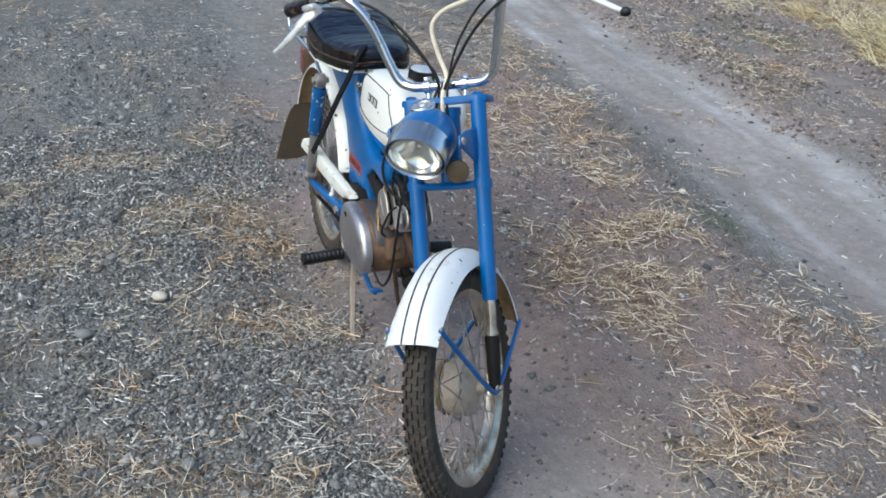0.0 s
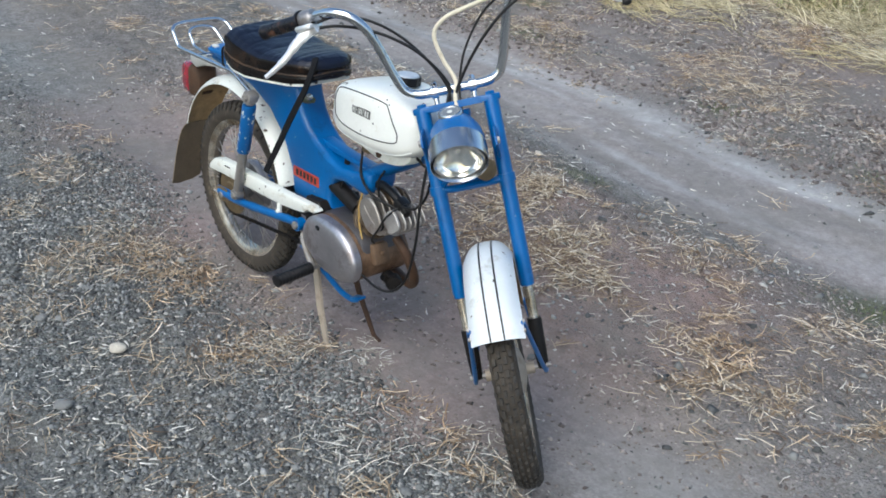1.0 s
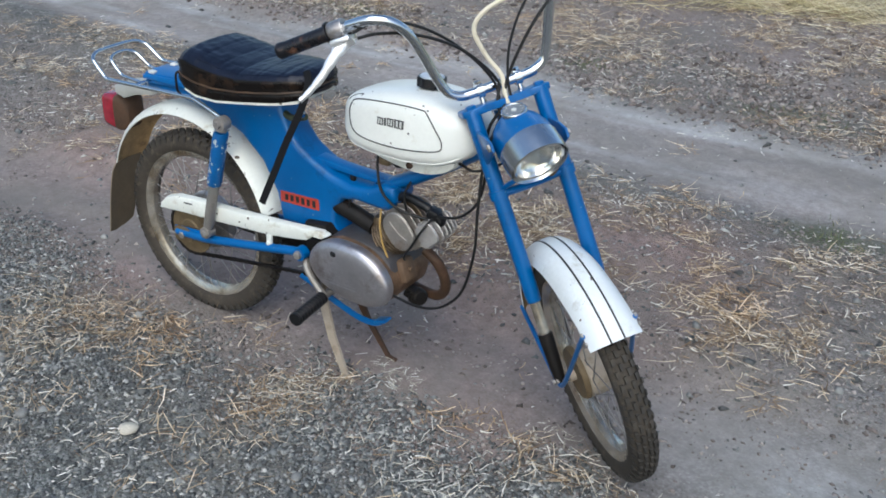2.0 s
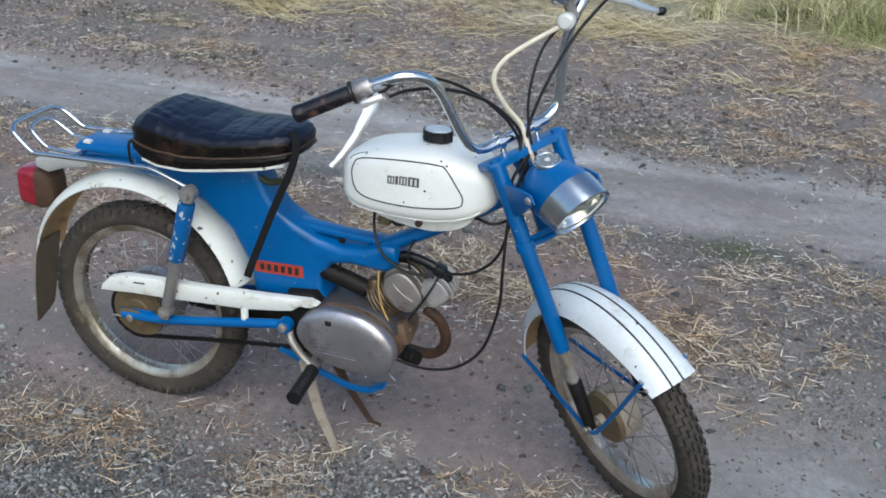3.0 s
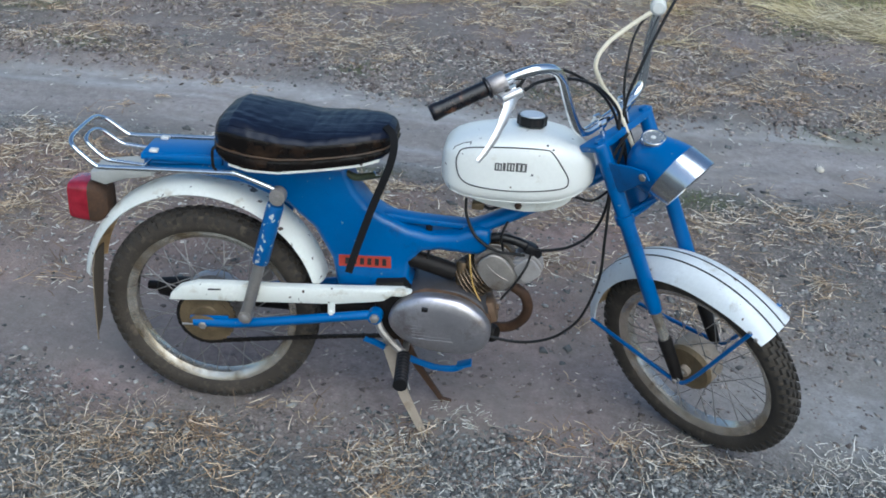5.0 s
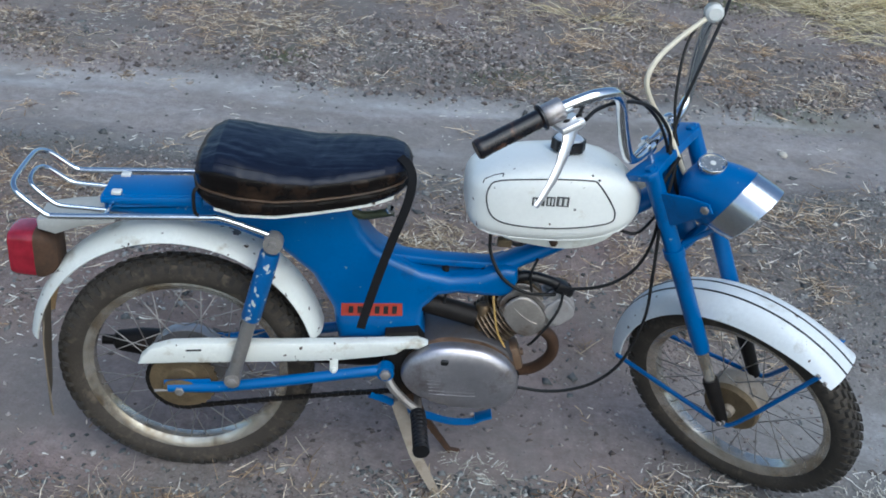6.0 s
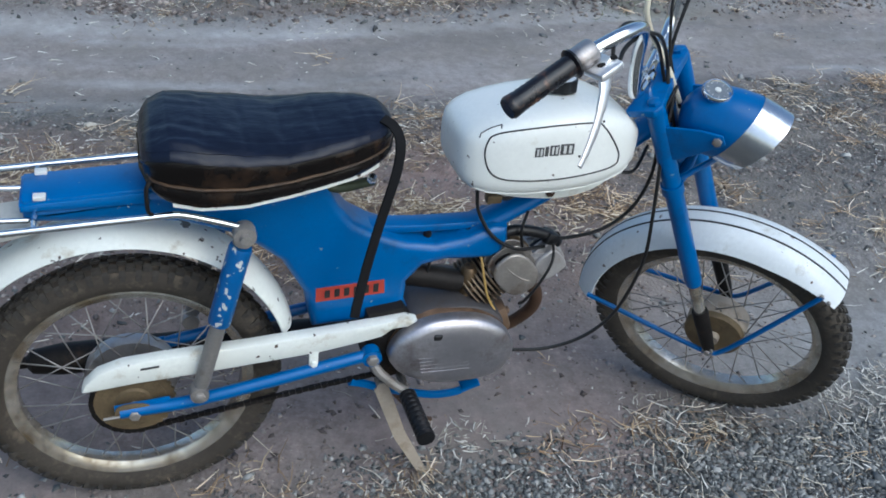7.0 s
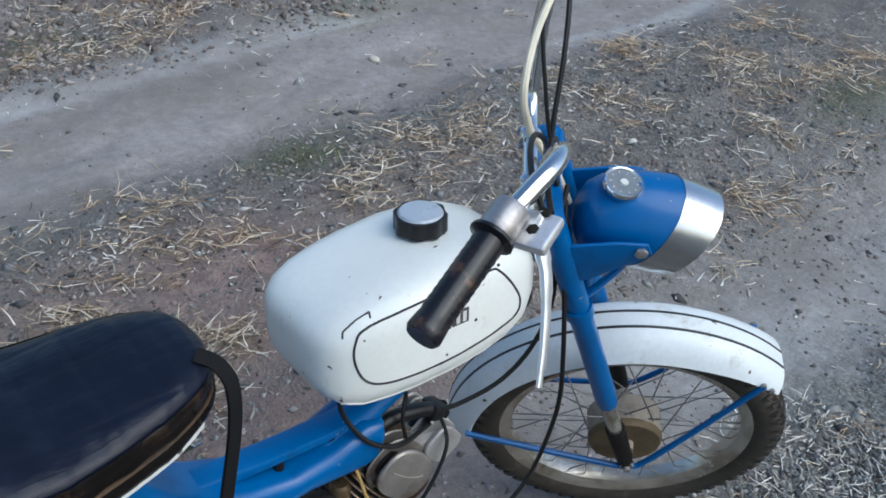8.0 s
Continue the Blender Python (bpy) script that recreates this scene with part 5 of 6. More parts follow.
bm = bmesh.new()
add_box(bm, (0.018, 0.008, 0.045), pose(0.325, -0.09, 0.345), 0.002)
bolt(bm, (0.325, -0.094, 0.335), (0, -1, 0), 0.007, 0.006)
part("guard_bracket", bm, WHITE_DIRTY, guard)
# chain: links along the upper and lower run and round the sprocket
bm = bmesh.new()
chain_line = [Vector((0.47, -0.0595, 0.372)), Vector((0.03, -0.0595, 0.338))]
arc = [Vector((REAR.x + 0.076 * math.cos(radians(a)), -0.0595, REAR.z + 0.076 * math.sin(radians(a)))) for a in range(80, 281, 10)]
low_run = [Vector((0.03, -0.0595, 0.192)), Vector((0.20, -0.0595, 0.222)), Vector((0.36, -0.0595, 0.248)), Vector((0.46, -0.0595, 0.262))]
path = chain_line + arc + low_run
dist, pts = 0.0, []
for a, b in zip(path, path[1:]):
    seg_len = (b - a).length
    while dist < seg_len:
        pts.append((a + (b - a) * (dist / seg_len), (b - a).normalized()))
        dist += 0.0127
    dist -= seg_len
for k, (p, d) in enumerate(pts):
    rot = Matrix.Rotation(-math.atan2(d.z, d.x), 4, "Y")
    add_box(bm, (0.0122, 0.0095 if k % 2 else 0.0068, 0.0085), Matrix.Translation(p) @ rot)
part("chain", bm, DARK_METAL, moped, "greasy dark drive chain", smooth=False)

# engine
case_outline = smooth_outline([(0.470, 0.345), (0.490, 0.383), (0.530, 0.408), (0.580, 0.417), (0.645, 0.410), (0.695, 0.382), (0.724, 0.338), (0.718, 0.292), (0.690, 0.266), (0.640, 0.256), (0.565, 0.261), (0.505, 0.285), (0.476, 0.315)], 4)
engine = part("engine", plate([(0.5 * (q - 0.6) + 0.5 * (q - 0.6) * 0.96 + 0.6, z) for q, z in case_outline], -0.084, 0.088, 0.012), ALU_OILY, moped, "oil-stained air-cooled engine with a finned head")
cover_bm = bmesh.new()
cx, cz = 0.597, 0.337
rows = []
for s, y in ((1.0, -0.080), (1.0, -0.094), (0.985, -0.101), (0.95, -0.106), (0.80, -0.112), (0.5, -0.115), (0.0, -0.116)):
    rows.append([cover_bm.verts.new((cx + (q - cx) * s, y, cz + (z - cz) * s)) for q, z in case_outline] if s else None)
for a, b in zip(rows[:-1], rows[1:-1]):
    for k in range(len(a)):
        cover_bm.faces.new((a[k], a[(k + 1) % len(a)], b[(k + 1) % len(a)], b[k]))
mid = cover_bm.verts.new((cx, -0.116, cz))
for k in range(len(rows[-2])):
    cover_bm.faces.new((rows[-2][k], rows[-2][(k + 1) % len(rows[-2])], mid))
cover = part("engine_cover", cover_bm, COVER_ALU, engine, "smooth oval aluminium side cover", angle=60)
part("cover_plug", box((0.017, 0.012, 0.017), pose(0.560, -0.110, 0.383, 20, 5, 0), 0.003), BLACK_RUBBER, cover, "black rubber plug in the cover's rim")
for k in range(5):
    z = 0.335 - 0.009 * k
    part("cover_rib", box((0.10, 0.0016, 0.0028), pose(0.575 + 0.002 * k, -0.1147, z), 0.0006), COVER_ALU, cover)
bm = plate(smooth_outline([(0.50, 0.37), (0.52, 0.407), (0.58, 0.420), (0.64, 0.418), (0.70, 0.388), (0.70, 0.33), (0.52, 0.33)], 3), -0.07, 0.075, 0.012)
part("crankcase_top", bm, surface("dull_case_aluminium", (0.105, 0.10, 0.105), 0.5, 0.6, 0.25, 20, 150, stain=(0.09, 0.06, 0.045), stain_amt=0.6, stain_scale=16, bump=0.25), engine, "dull grey crankcase")
FIN_BROWN = surface("oil_baked_fins", (0.20, 0.15, 0.10), 0.45, 0.6, 0.3, 30, 160, stain=(0.05, 0.03, 0.018), stain_amt=0.6, stain_scale=26, bump=0.2)


axis0, fin_dir, fin_up = Vector((0.663, 0.0, 0.425)), Vector((0.766, 0.0, 0.643)), Vector((-0.643, 0.0, 0.766))


def fin_outline(along_axis, half_along, half_up, power=2.8, n=28, raised=0.0):
    """A rounded fin in the upright plane of the leaning barrel."""
    out = []
    for k in range(n):
        c, v = math.cos(k * math.tau / n), math.sin(k * math.tau / n)
        p = axis0 + fin_dir * (along_axis + half_along * math.copysign(abs(c) ** (2 / power), c)) + fin_up * (raised + half_up * math.copysign(abs(v) ** (2 / power), v))
        out.append((p.x, p.z))
    return out


# round fins up the leaning barrel, then upright fins side by side on the head, the outermost a smooth plate
for k in range(7):
    c = -0.014 + k * 0.0094
    part("cylinder_fin", lathe([(0.0, c), (0.055, c), (0.056, c + 0.0012), (0.055, c + 0.0030), (0.0, c + 0.0030)], 32, along(axis0, axis0 + fin_dir)), FIN_BROWN, engine)
# barrel coloured near-black so the gaps between the fins read as shaded
part("cylinder", lathe([(0, -0.02), (0.045, -0.02), (0.045, 0.062), (0, 0.062)], 24, along(axis0, axis0 + fin_dir)), DARK_METAL, engine, "finned cylinder, brown oil stains, fin-gap shade in its black")
for k in range(8):
    y = -0.056 + k * 0.016
    s = 1 - 0.20 * (abs(y) / 0.056) ** 2.5
    outline = fin_outline(0.080, 0.050 * s, 0.064 * s, 2.5)
    if k == 0:
        plate_fin = part("head_plate", plate(outline, y - 0.006, y + 0.003, 0.005, 3), HEAD_ALU, engine, "smooth grey outer fin plate")
        part("plate_ridge", tube([(0.700, y - 0.0062, 0.498), (0.716, y - 0.0066, 0.482), (0.736, y - 0.0066, 0.468), (0.752, y - 0.0062, 0.462)], 0.0014, 6), HEAD_ALU, plate_fin)
    else:
        part("head_fin", plate(outline, y - 0.0018, y + 0.0018, 0.001, 1), HEAD_ALU if k % 3 else FIN_BROWN, engine)
# core in the same near-black, shade put into the head's fin gaps
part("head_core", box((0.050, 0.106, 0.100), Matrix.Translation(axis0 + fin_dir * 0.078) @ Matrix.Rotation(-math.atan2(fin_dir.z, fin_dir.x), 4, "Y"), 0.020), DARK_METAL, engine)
PALE_ALU = surface("pale_head_casting", (0.42, 0.40, 0.385), 0.5, 0.5, 0.15, 40, 170, stain=(0.25, 0.2, 0.16), stain_amt=0.4, stain_scale=24, bump=0.25)
for k in range(6):
    y = -0.042 + k * 0.0165
    s = 1 - 0.15 * (abs(y) / 0.042) ** 3
    part("head_fin", plate(fin_outline(0.142, 0.034 * s, 0.034 * s, 3.4, 28, -0.042), y - (0.006 if k == 0 else 0.0022), y + 0.0022, 0.002, 1), PALE_ALU, engine)
part("cylinder_head", box((0.046, 0.080, 0.062), pose(0.782, 0.0, 0.470), 0.010), PALE_ALU, engine, "pale alloy cylinder head with upright fins")
bm = tube([(0.770, 0.0, 0.490), (0.792, 0.0, 0.504), (0.812, 0.0, 0.514)], 0.010, 10)
add_tube(bm, [(0.800, -0.01, 0.497), (0.822, -0.012, 0.515), (0.812, -0.02, 0.535)], 0.009, 8)
add_tube(bm, [(0.690, -0.02, 0.546), (0.722, -0.02, 0.556), (0.768, -0.02, 0.548), (0.806, -0.018, 0.530), (0.818, -0.016, 0.514)], 0.0115, 10)
add_box(bm, (0.030, 0.034, 0.026), pose(0.800, -0.016, 0.532, 0, 24, 10), 0.006)
part("spark_plug_cap", bm, BLACK_RUBBER, engine, "black rubber plug cap and boot")
# intake hose and carburettor
part("intake_hose", tube([(0.505, -0.020, 0.475), (0.56, -0.020, 0.462), (0.622, -0.020, 0.445)], 0.0225, 14), DARK_METAL, engine, "dark intake tube")
bm = lathe([(0, -0.03), (0.017, -0.03), (0.017, 0.028), (0.012, 0.034), (0, 0.034)], 16, along((0.640, -0.02, 0.445), (0.640, -0.02, 1)))
add_lathe(bm, [(0, -0.02), (0.013, -0.02), (0.013, 0.045), (0, 0.045)], 14, along((0.635, -0.02, 0.445), (0.75, -0.02, 0.43)))
add_box(bm, (0.03, 0.036, 0.024), pose(0.643, -0.02, 0.412), 0.005)
bolt(bm, (0.645, -0.04, 0.44), (0, -1, 0), 0.007, 0.008)
part("carburettor", bm, surface("oily_brass", (0.12, 0.08, 0.042), 0.42, 0.6, 0.4, 40, 180, stain=(0.03, 0.02, 0.014), stain_amt=0.6, stain_scale=40, bump=0.3), engine, "brassy oil-stained carburettor")
part("fuel_hose", tube([(0.655, -0.035, 0.512), (0.660, -0.048, 0.480), (0.665, -0.052, 0.455), (0.674, -0.055, 0.424), (0.692, -0.058, 0.391)], 0.0026, 7), surface("yellow_hose", (0.42, 0.27, 0.08), 0.5, 0, 0.2, 30, 200, bump=0.1), engine, "yellowed fuel hose")
part("fuel_tap", box((0.03, 0.02, 0.018), pose(0.665, -0.03, 0.640), 0.004), OCHRE, engine)
# tan casting boss at the crankcase's nose, greasy clamp below it
bm = box((0.034, 0.052, 0.062), pose(0.716, -0.018, 0.350, 0, -18, 0), 0.009)
bolt(bm, (0.732, -0.018, 0.357), (1, 0, 0.2), 0.008, 0.007)
part("case_boss", bm, surface("tan_dusty_casting", (0.17, 0.11, 0.068), 0.6, 0.3, 0.3, 40, 160, stain=(0.10, 0.06, 0.035), stain_amt=0.5, stain_scale=30, bump=0.3), engine, "tan dusty casting boss")
bm = lathe([(0, -0.020), (0.018, -0.020), (0.024, -0.012), (0.024, 0.010), (0.017, 0.018), (0, 0.018)], 14, along((0.722, 0.034, 0.246), (0.67, 0.060, 0.236)))
add_box(bm, (0.030, 0.028, 0.034), pose(0.708, 0.022, 0.262, 10, 25, 15), 0.007)
bolt(bm, (0.712, 0.006, 0.264), (0, -1, 0), 0.008, 0.008)
part("exhaust_clamp", bm, DARK_METAL, engine, "greasy black exhaust clamp")
# exhaust: down from the head, back along the far side to a black silencer
part("exhaust_pipe", tube([(0.765, 0.0, 0.415), (0.800, 0.005, 0.385), (0.812, 0.022, 0.335), (0.798, 0.045, 0.285), (0.762, 0.062, 0.250), (0.700, 0.085, 0.235), (0.60, 0.105, 0.232), (0.45, 0.118, 0.235)], 0.0135, 14), RUST, engine, "rusty bent exhaust pipe")
part("silencer", lathe([(0, 0.0), (0.015, 0.0), (0.030, 0.05), (0.032, 0.08), (0.032, 0.60), (0.024, 0.655), (0.012, 0.665), (0.012, 0.69), (0, 0.69)], 24, along((0.46, 0.118, 0.235), (-0.24, 0.128, 0.222))), DARK_METAL, engine, "black tubular silencer")
# mount plate in near-black: paints the shaded gap between chain guard and cover
bm = bmesh.new()
add_plate(bm, [(0.43, 0.30), (0.43, 0.42), (0.50, 0.43), (0.53, 0.38), (0.50, 0.26), (0.46, 0.25)], -0.07, 0.07, 0.008)
part("engine_mount", bm, DARK_METAL, engine)

# foot pegs, brake pedal and stand
bm = bmesh.new()
for s in (-1, 1):
    add_tube(bm, [(0.440, s * 0.078, 0.318), (0.452, s * 0.088, 0.295), (0.482, s * 0.092, 0.262), (0.512, s * 0.094, 0.237)], 0.010, 8)
add_tube(bm, [(0.513, -0.13, 0.236), (0.513, 0.13, 0.236)], 0.009, 8, smooth=False)
pegs = part("peg_bar", bm, GREY_STEEL, moped, "grey steel foot-peg bar")
for s in (-1, 1):
    bm = bmesh.new()
    d0, d1 = Vector((0.513, s * 0.100, 0.236)), Vector((0.521, s * 0.222, 0.231))
    prof = [(0, 0)]
    for k in range(9):
        prof += [(0.0175, 0.004 + k * 0.0125), (0.0175, 0.011 + k * 0.0125), (0.0166, 0.0125 + k * 0.0125)]
    prof += [(0.019, 0.118), (0.018, 0.124), (0, 0.124)]
    add_lathe(bm, prof, 16, along(d0, d1))
    part("peg_rubber", bm, BLACK_RUBBER, pegs, "worn black rubber foot peg")
bm = tube([(0.405, -0.062, 0.250), (0.44, -0.055, 0.232), (0.475, -0.050, 0.211), (0.54, -0.046, 0.186), (0.590, -0.045, 0.172), (0.636, -0.045, 0.173), (0.660, -0.045, 0.185)], 0.0095, 8, squash=0.7)
add_box(bm, (0.04, 0.03, 0.008), pose(0.665, -0.045, 0.192, 0, -20, 0), 0.002)
part("brake_pedal", bm, BLUE, moped, "bent blue brake pedal")
stand = part("centre_stand", tube([(0.470, -0.066, 0.228), (0.470, 0.066, 0.228)], 0.010, 10, smooth=False), STAND_STEEL, moped, "bare dusty steel centre stand, folded down")
for s, foot, mt in ((-1, (0.571, -0.080, -0.014), STAND_STEEL), (1, (0.608, 0.066, -0.012), RUST)):
    a, b = Vector((0.470, s * 0.058, 0.225)), Vector(foot)
    f = (b - a).normalized()
    side_v = Vector((0, 1, 0))
    cross = f.cross(side_v).normalized()
    knee = a + (b - a) * 0.55 + Vector((-0.010, 0, 0))
    rings = []
    for p, wd in ((a, 0.030), (knee, 0.026 if s < 0 else 0.018), (b, 0.019 if s < 0 else 0.012), (b + f * 0.004, 0.012 if s < 0 else 0.008)):
        rings.append([p + cross * wd * i / 2 + side_v * 0.004 * j for i, j in ((-1, -1), (1, -1), (1, 1), (-1, 1))])
    bm = loft(rings)
    add_box(bm, (0.035, 0.012, 0.006), Matrix.Translation(b + Vector((0.008, 0, 0.004))) @ Matrix.Rotation(0.2, 4, "Y"), 0.002)
    part("stand_leg", bm, mt, stand, "flat dusty stand leg", smooth=False)

# ---- steered front end ----
FF = dict(centre=(AXLE_U, AXLE_A), r_edge=0.281, r_crown=0.321, w=0.060, a0=28, a1=160, tip_rise=0.022)
front_fender = fork_part("front_fender", fender(**FF), [FENDER_WHITE, DRY_MUD], label="cream-white front mudguard with two dark pinstripes")
for s in (-0.2, 0.2):
    fork_part("pinstripe", fender_stripe(**FF, s0=s, half=0.032), INK, front_fender, "dark pinstripe along the mudguard")
tip = lambda a, y: (AXLE_U + (0.303 if a < 90 else 0.288) * math.cos(radians(a)), y, AXLE_A + (0.303 if a < 90 else 0.288) * math.sin(radians(a)))
for s in (-1, 1):
    bm = bmesh.new()
    add_tube(bm, [tip(35, s * 0.060), (AXLE_U + 0.045, s * 0.083, AXLE_A + 0.008), (AXLE_U, s * 0.087, AXLE_A - 0.004), (AXLE_U - 0.05, s * 0.083, AXLE_A + 0.012), tip(157, s * 0.061)], 0.0055, 8, 5)
    fork_part("fender_stay", bm, BLUE, front_fender, "thin blue mudguard stay")
for q in (31.5, 35.5):
    for s in (-1, 1):
        fork_part("rivet", bolt(bmesh.new(), tip(q, s * 0.059), (0, s, 0), 0.005, 0.005), GREY_STEEL, front_fender)
for s in (-1, 1):
    leg = fork_part("fork_leg", lathe([(0, 0), (0.0175, 0), (0.018, 0.004), (0.018, 0.44), (0.0165, 0.455), (0, 0.455)], 20, along((0.022, s * 0.081, 0.172), (0.02, s * 0.081, -0.6))), BLUE, label="blue telescopic fork leg")
    fork_part("slider", lathe([(0, 0), (0.0125, 0), (0.0125, 0.10), (0, 0.10)], 16, along((0.02, s * 0.081, -0.28), (0.02, s * 0.081, -0.6))), RIM_STEEL, leg, "rusting chromed fork slider")
    fork_part("fork_end", lathe([(0, 0), (0.0165, 0), (0.0175, 0.006), (0.0155, 0.085), (0.013, 0.125), (0, 0.13)], 16, along((0.02, s * 0.081, -0.365), (AXLE_U, s * 0.081, -0.6))), DARK_METAL, leg, "dark dirty fork end")
# yokes and head tube
bm = bmesh.new()
yoke = [(-0.028, -0.098), (-0.022, -0.104), (0.028, -0.104), (0.040, -0.084), (0.036, -0.055), (0.034, 0.0), (0.036, 0.055), (0.040, 0.084), (0.028, 0.104), (-0.022, 0.104), (-0.028, 0.098), (-0.014, 0.062), (-0.012, 0.030), (0.004, 0.012), (0.004, -0.012), (-0.012, -0.030), (-0.014, -0.062)]
rows = [[bm.verts.new((q, y, z)) for q, y in yoke] for z in (0.162, 0.178)]
for k in range(len(yoke)):
    bm.faces.new((rows[0][k], rows[0][(k + 1) % len(yoke)], rows[1][(k + 1) % len(yoke)], rows[1][k]))
bm.faces.new(rows[0][::-1])
bm.faces.new(rows[1])
bmesh.ops.bevel(bm, geom=list(bm.edges), offset=0.004, segments=2, profile=0.5, affect="EDGES")
upper = fork_part("upper_yoke", bm, BLUE, label="blue upper fork yoke")
for s in (-1, 1):
    bm = bolt(bmesh.new(), (0.022, s * 0.081, 0.176), (0, 0, 1), 0.012, 0.010)
    fork_part("yoke_bolt", bm, BLUE, upper)
bm = bmesh.new()
add_tube(bm, [(0.022, -0.082, -0.020), (0.030, -0.04, -0.022), (0.032, 0, -0.022), (0.030, 0.04, -0.022), (0.022, 0.082, -0.020)], 0.009, 10, squash=1.3)
for s in (-1, 1):
    add_lathe(bm, [(0.0175, -0.010), (0.022, -0.010), (0.022, 0.010), (0.0175, 0.010)], 20, along((0.021, s * 0.081, -0.020), (0.021, s * 0.081, -1)), closed=True)
fork_part("lower_yoke", bm, BLUE, label="blue lower fork yoke")
part("head_tube", lathe([(0, -0.03), (0.027, -0.03), (0.029, -0.022), (0.026, -0.015), (0.026, 0.135), (0.029, 0.142), (0.029, 0.155), (0, 0.155)], 20, along(HEAD, HEAD + _a)), BLUE, moped, "dark blue steering head")

# headlight: rings from the back of the shell to its slanted mouth
def lamp_ring(cu, ca, ru, rv, tilt, n=48):
    d = Vector((math.cos(radians(tilt)), 0, math.sin(radians(tilt))))
    up_v = Vector((-d.z, 0, d.x))
    return [Vector((cu, -0.012, ca)) + up_v * ru * math.sin(k * math.tau / n) + Vector((0, 1, 0)) * rv * math.cos(k * math.tau / n) for k in range(n)]


MOUTH_U, MOUTH_A, MOUTH_TILT = 0.1795, 0.0420, -54.0


def mouth_ring(depth, ru, rv, n=48):
    """A ring that far behind the lamp's mouth."""
    d = (math.cos(radians(MOUTH_TILT)), math.sin(radians(MOUTH_TILT)))
    return lamp_ring(MOUTH_U - d[0] * depth, MOUTH_A - d[1] * depth, ru, rv, MOUTH_TILT, n)


shell = [(0.0385, 0.1085, 0.001, 0.001, -18), (0.0390, 0.1085, 0.014, 0.013, -18), (0.043, 0.1075, 0.031, 0.029, -19), (0.053, 0.105, 0.049, 0.045, -22), (0.068, 0.101, 0.061, 0.055, -27), (0.086, 0.0955, 0.069, 0.061, -33), (0.110, 0.086, 0.0735, 0.0645, -41), (0.1376, 0.0745, 0.0755, 0.0655, -48.5)]
headlight = fork_part("headlight", loft([lamp_ring(*r) for r in shell], cap=False), BLUE, label="blue bullet headlight with a chrome visor", angle=60)
visor = [lamp_ring(0.1368, 0.0751, 0.0766, 0.0666, -48.5), lamp_ring(0.158, 0.0590, 0.0766, 0.0668, -51.5), mouth_ring(0.0, 0.0752, 0.0655), mouth_ring(-0.0012, 0.0738, 0.0641), mouth_ring(0.003, 0.0720, 0.0625), mouth_ring(0.010, 0.0680, 0.0590), mouth_ring(0.018, 0.0640, 0.0555)]
fork_part("visor", loft(visor, cap=False), surface("satin_chrome", (0.62, 0.64, 0.67), 0.22, 1.0, 0.08, 14, 220, stain=(0.40, 0.38, 0.35), stain_amt=0.3, bump=0.06), headlight, "satin chrome headlight visor")
bezel = [mouth_ring(0.012, 0.0655, 0.0575), mouth_ring(0.003, 0.0655, 0.0575), mouth_ring(0.0015, 0.0630, 0.0550), mouth_ring(0.004, 0.0590, 0.0515), mouth_ring(0.012, 0.0565, 0.0495)]
fork_part("bezel", loft(bezel + bezel[:1], cap=False), surface("polished_lamp_rim", (0.90, 0.88, 0.82), 0.16, 1.0, 0.04, 20, 200, bump=0), headlight, "bright chrome lamp rim")
lens = [(0.0100, 0.058, 0.0505), (0.0070, 0.048, 0.042), (0.0050, 0.033, 0.029), (0.0042, 0.016, 0.014), (0.0040, 0.002, 0.002)]
back = [(d + 0.0025, ru, rv) for d, ru, rv in reversed(lens)]
pane = fork_part("lens", loft([mouth_ring(*r) for r in lens + back + lens[:1]], cap=False), PANE, headlight, "round clear headlight glass")
pane.visible_shadow = False
bowl = [mouth_ring(0.0125, 0.0575, 0.0500, 72)]
for k in range(12):
    t = k / 11
    r = 0.055 * math.sqrt(1 - t) + 0.0005
    bowl.append(mouth_ring(0.020 + 0.036 * t, r, r * 0.88, 72))
fork_part("reflector", loft(bowl, cap=False), REFLECTOR, headlight, "bright mirror reflector")
fork_part("bulb", lathe([(0, 0), (0.007, 0), (0.008, 0.010), (0.005, 0.016), (0, 0.018)], 12, along((0.150, -0.012, 0.082), (0.1795, -0.012, 0.042))), GLASS, headlight)
# round instrument let into the shell's crown
at = along((0.1120, -0.014, 0.1475), (0.1120 + 0.42, -0.014, 0.1475 + 0.90))
dial = fork_part("instrument", lathe([(0, 0), (0.0265, 0), (0.0285, 0.004), (0.0285, 0.011), (0.0265, 0.0138), (0.0240, 0.0132), (0.0225, 0.0105), (0, 0.0105)], 32, at), CHROME, headlight, "round chrome-rimmed instrument")
fork_part("instrument_face", lathe([(0, 0.0108), (0.0232, 0.0108), (0.0232, 0.0114), (0, 0.0114)], 28, at), surface("grey_dial", (0.23, 0.25, 0.27), 0.35, 0.3, 0.25, 60, 200, stain=(0.12, 0.13, 0.14), stain_amt=0.5, stain_scale=60, bump=0), dial)
bm = lathe([(0, 0.0114), (0.006, 0.0114), (0.0055, 0.0134), (0, 0.0138)], 14, at)
for k in range(10):
    a = k * math.tau / 10
    add_box(bm, (0.0010, 0.0008, 0.0032), at @ Matrix.Rotation(a, 4, "Y") @ Matrix.Translation((0, 0.0117, 0.0185)))
fork_part("dial_mark", bm, BADGE_WHITE, dial)
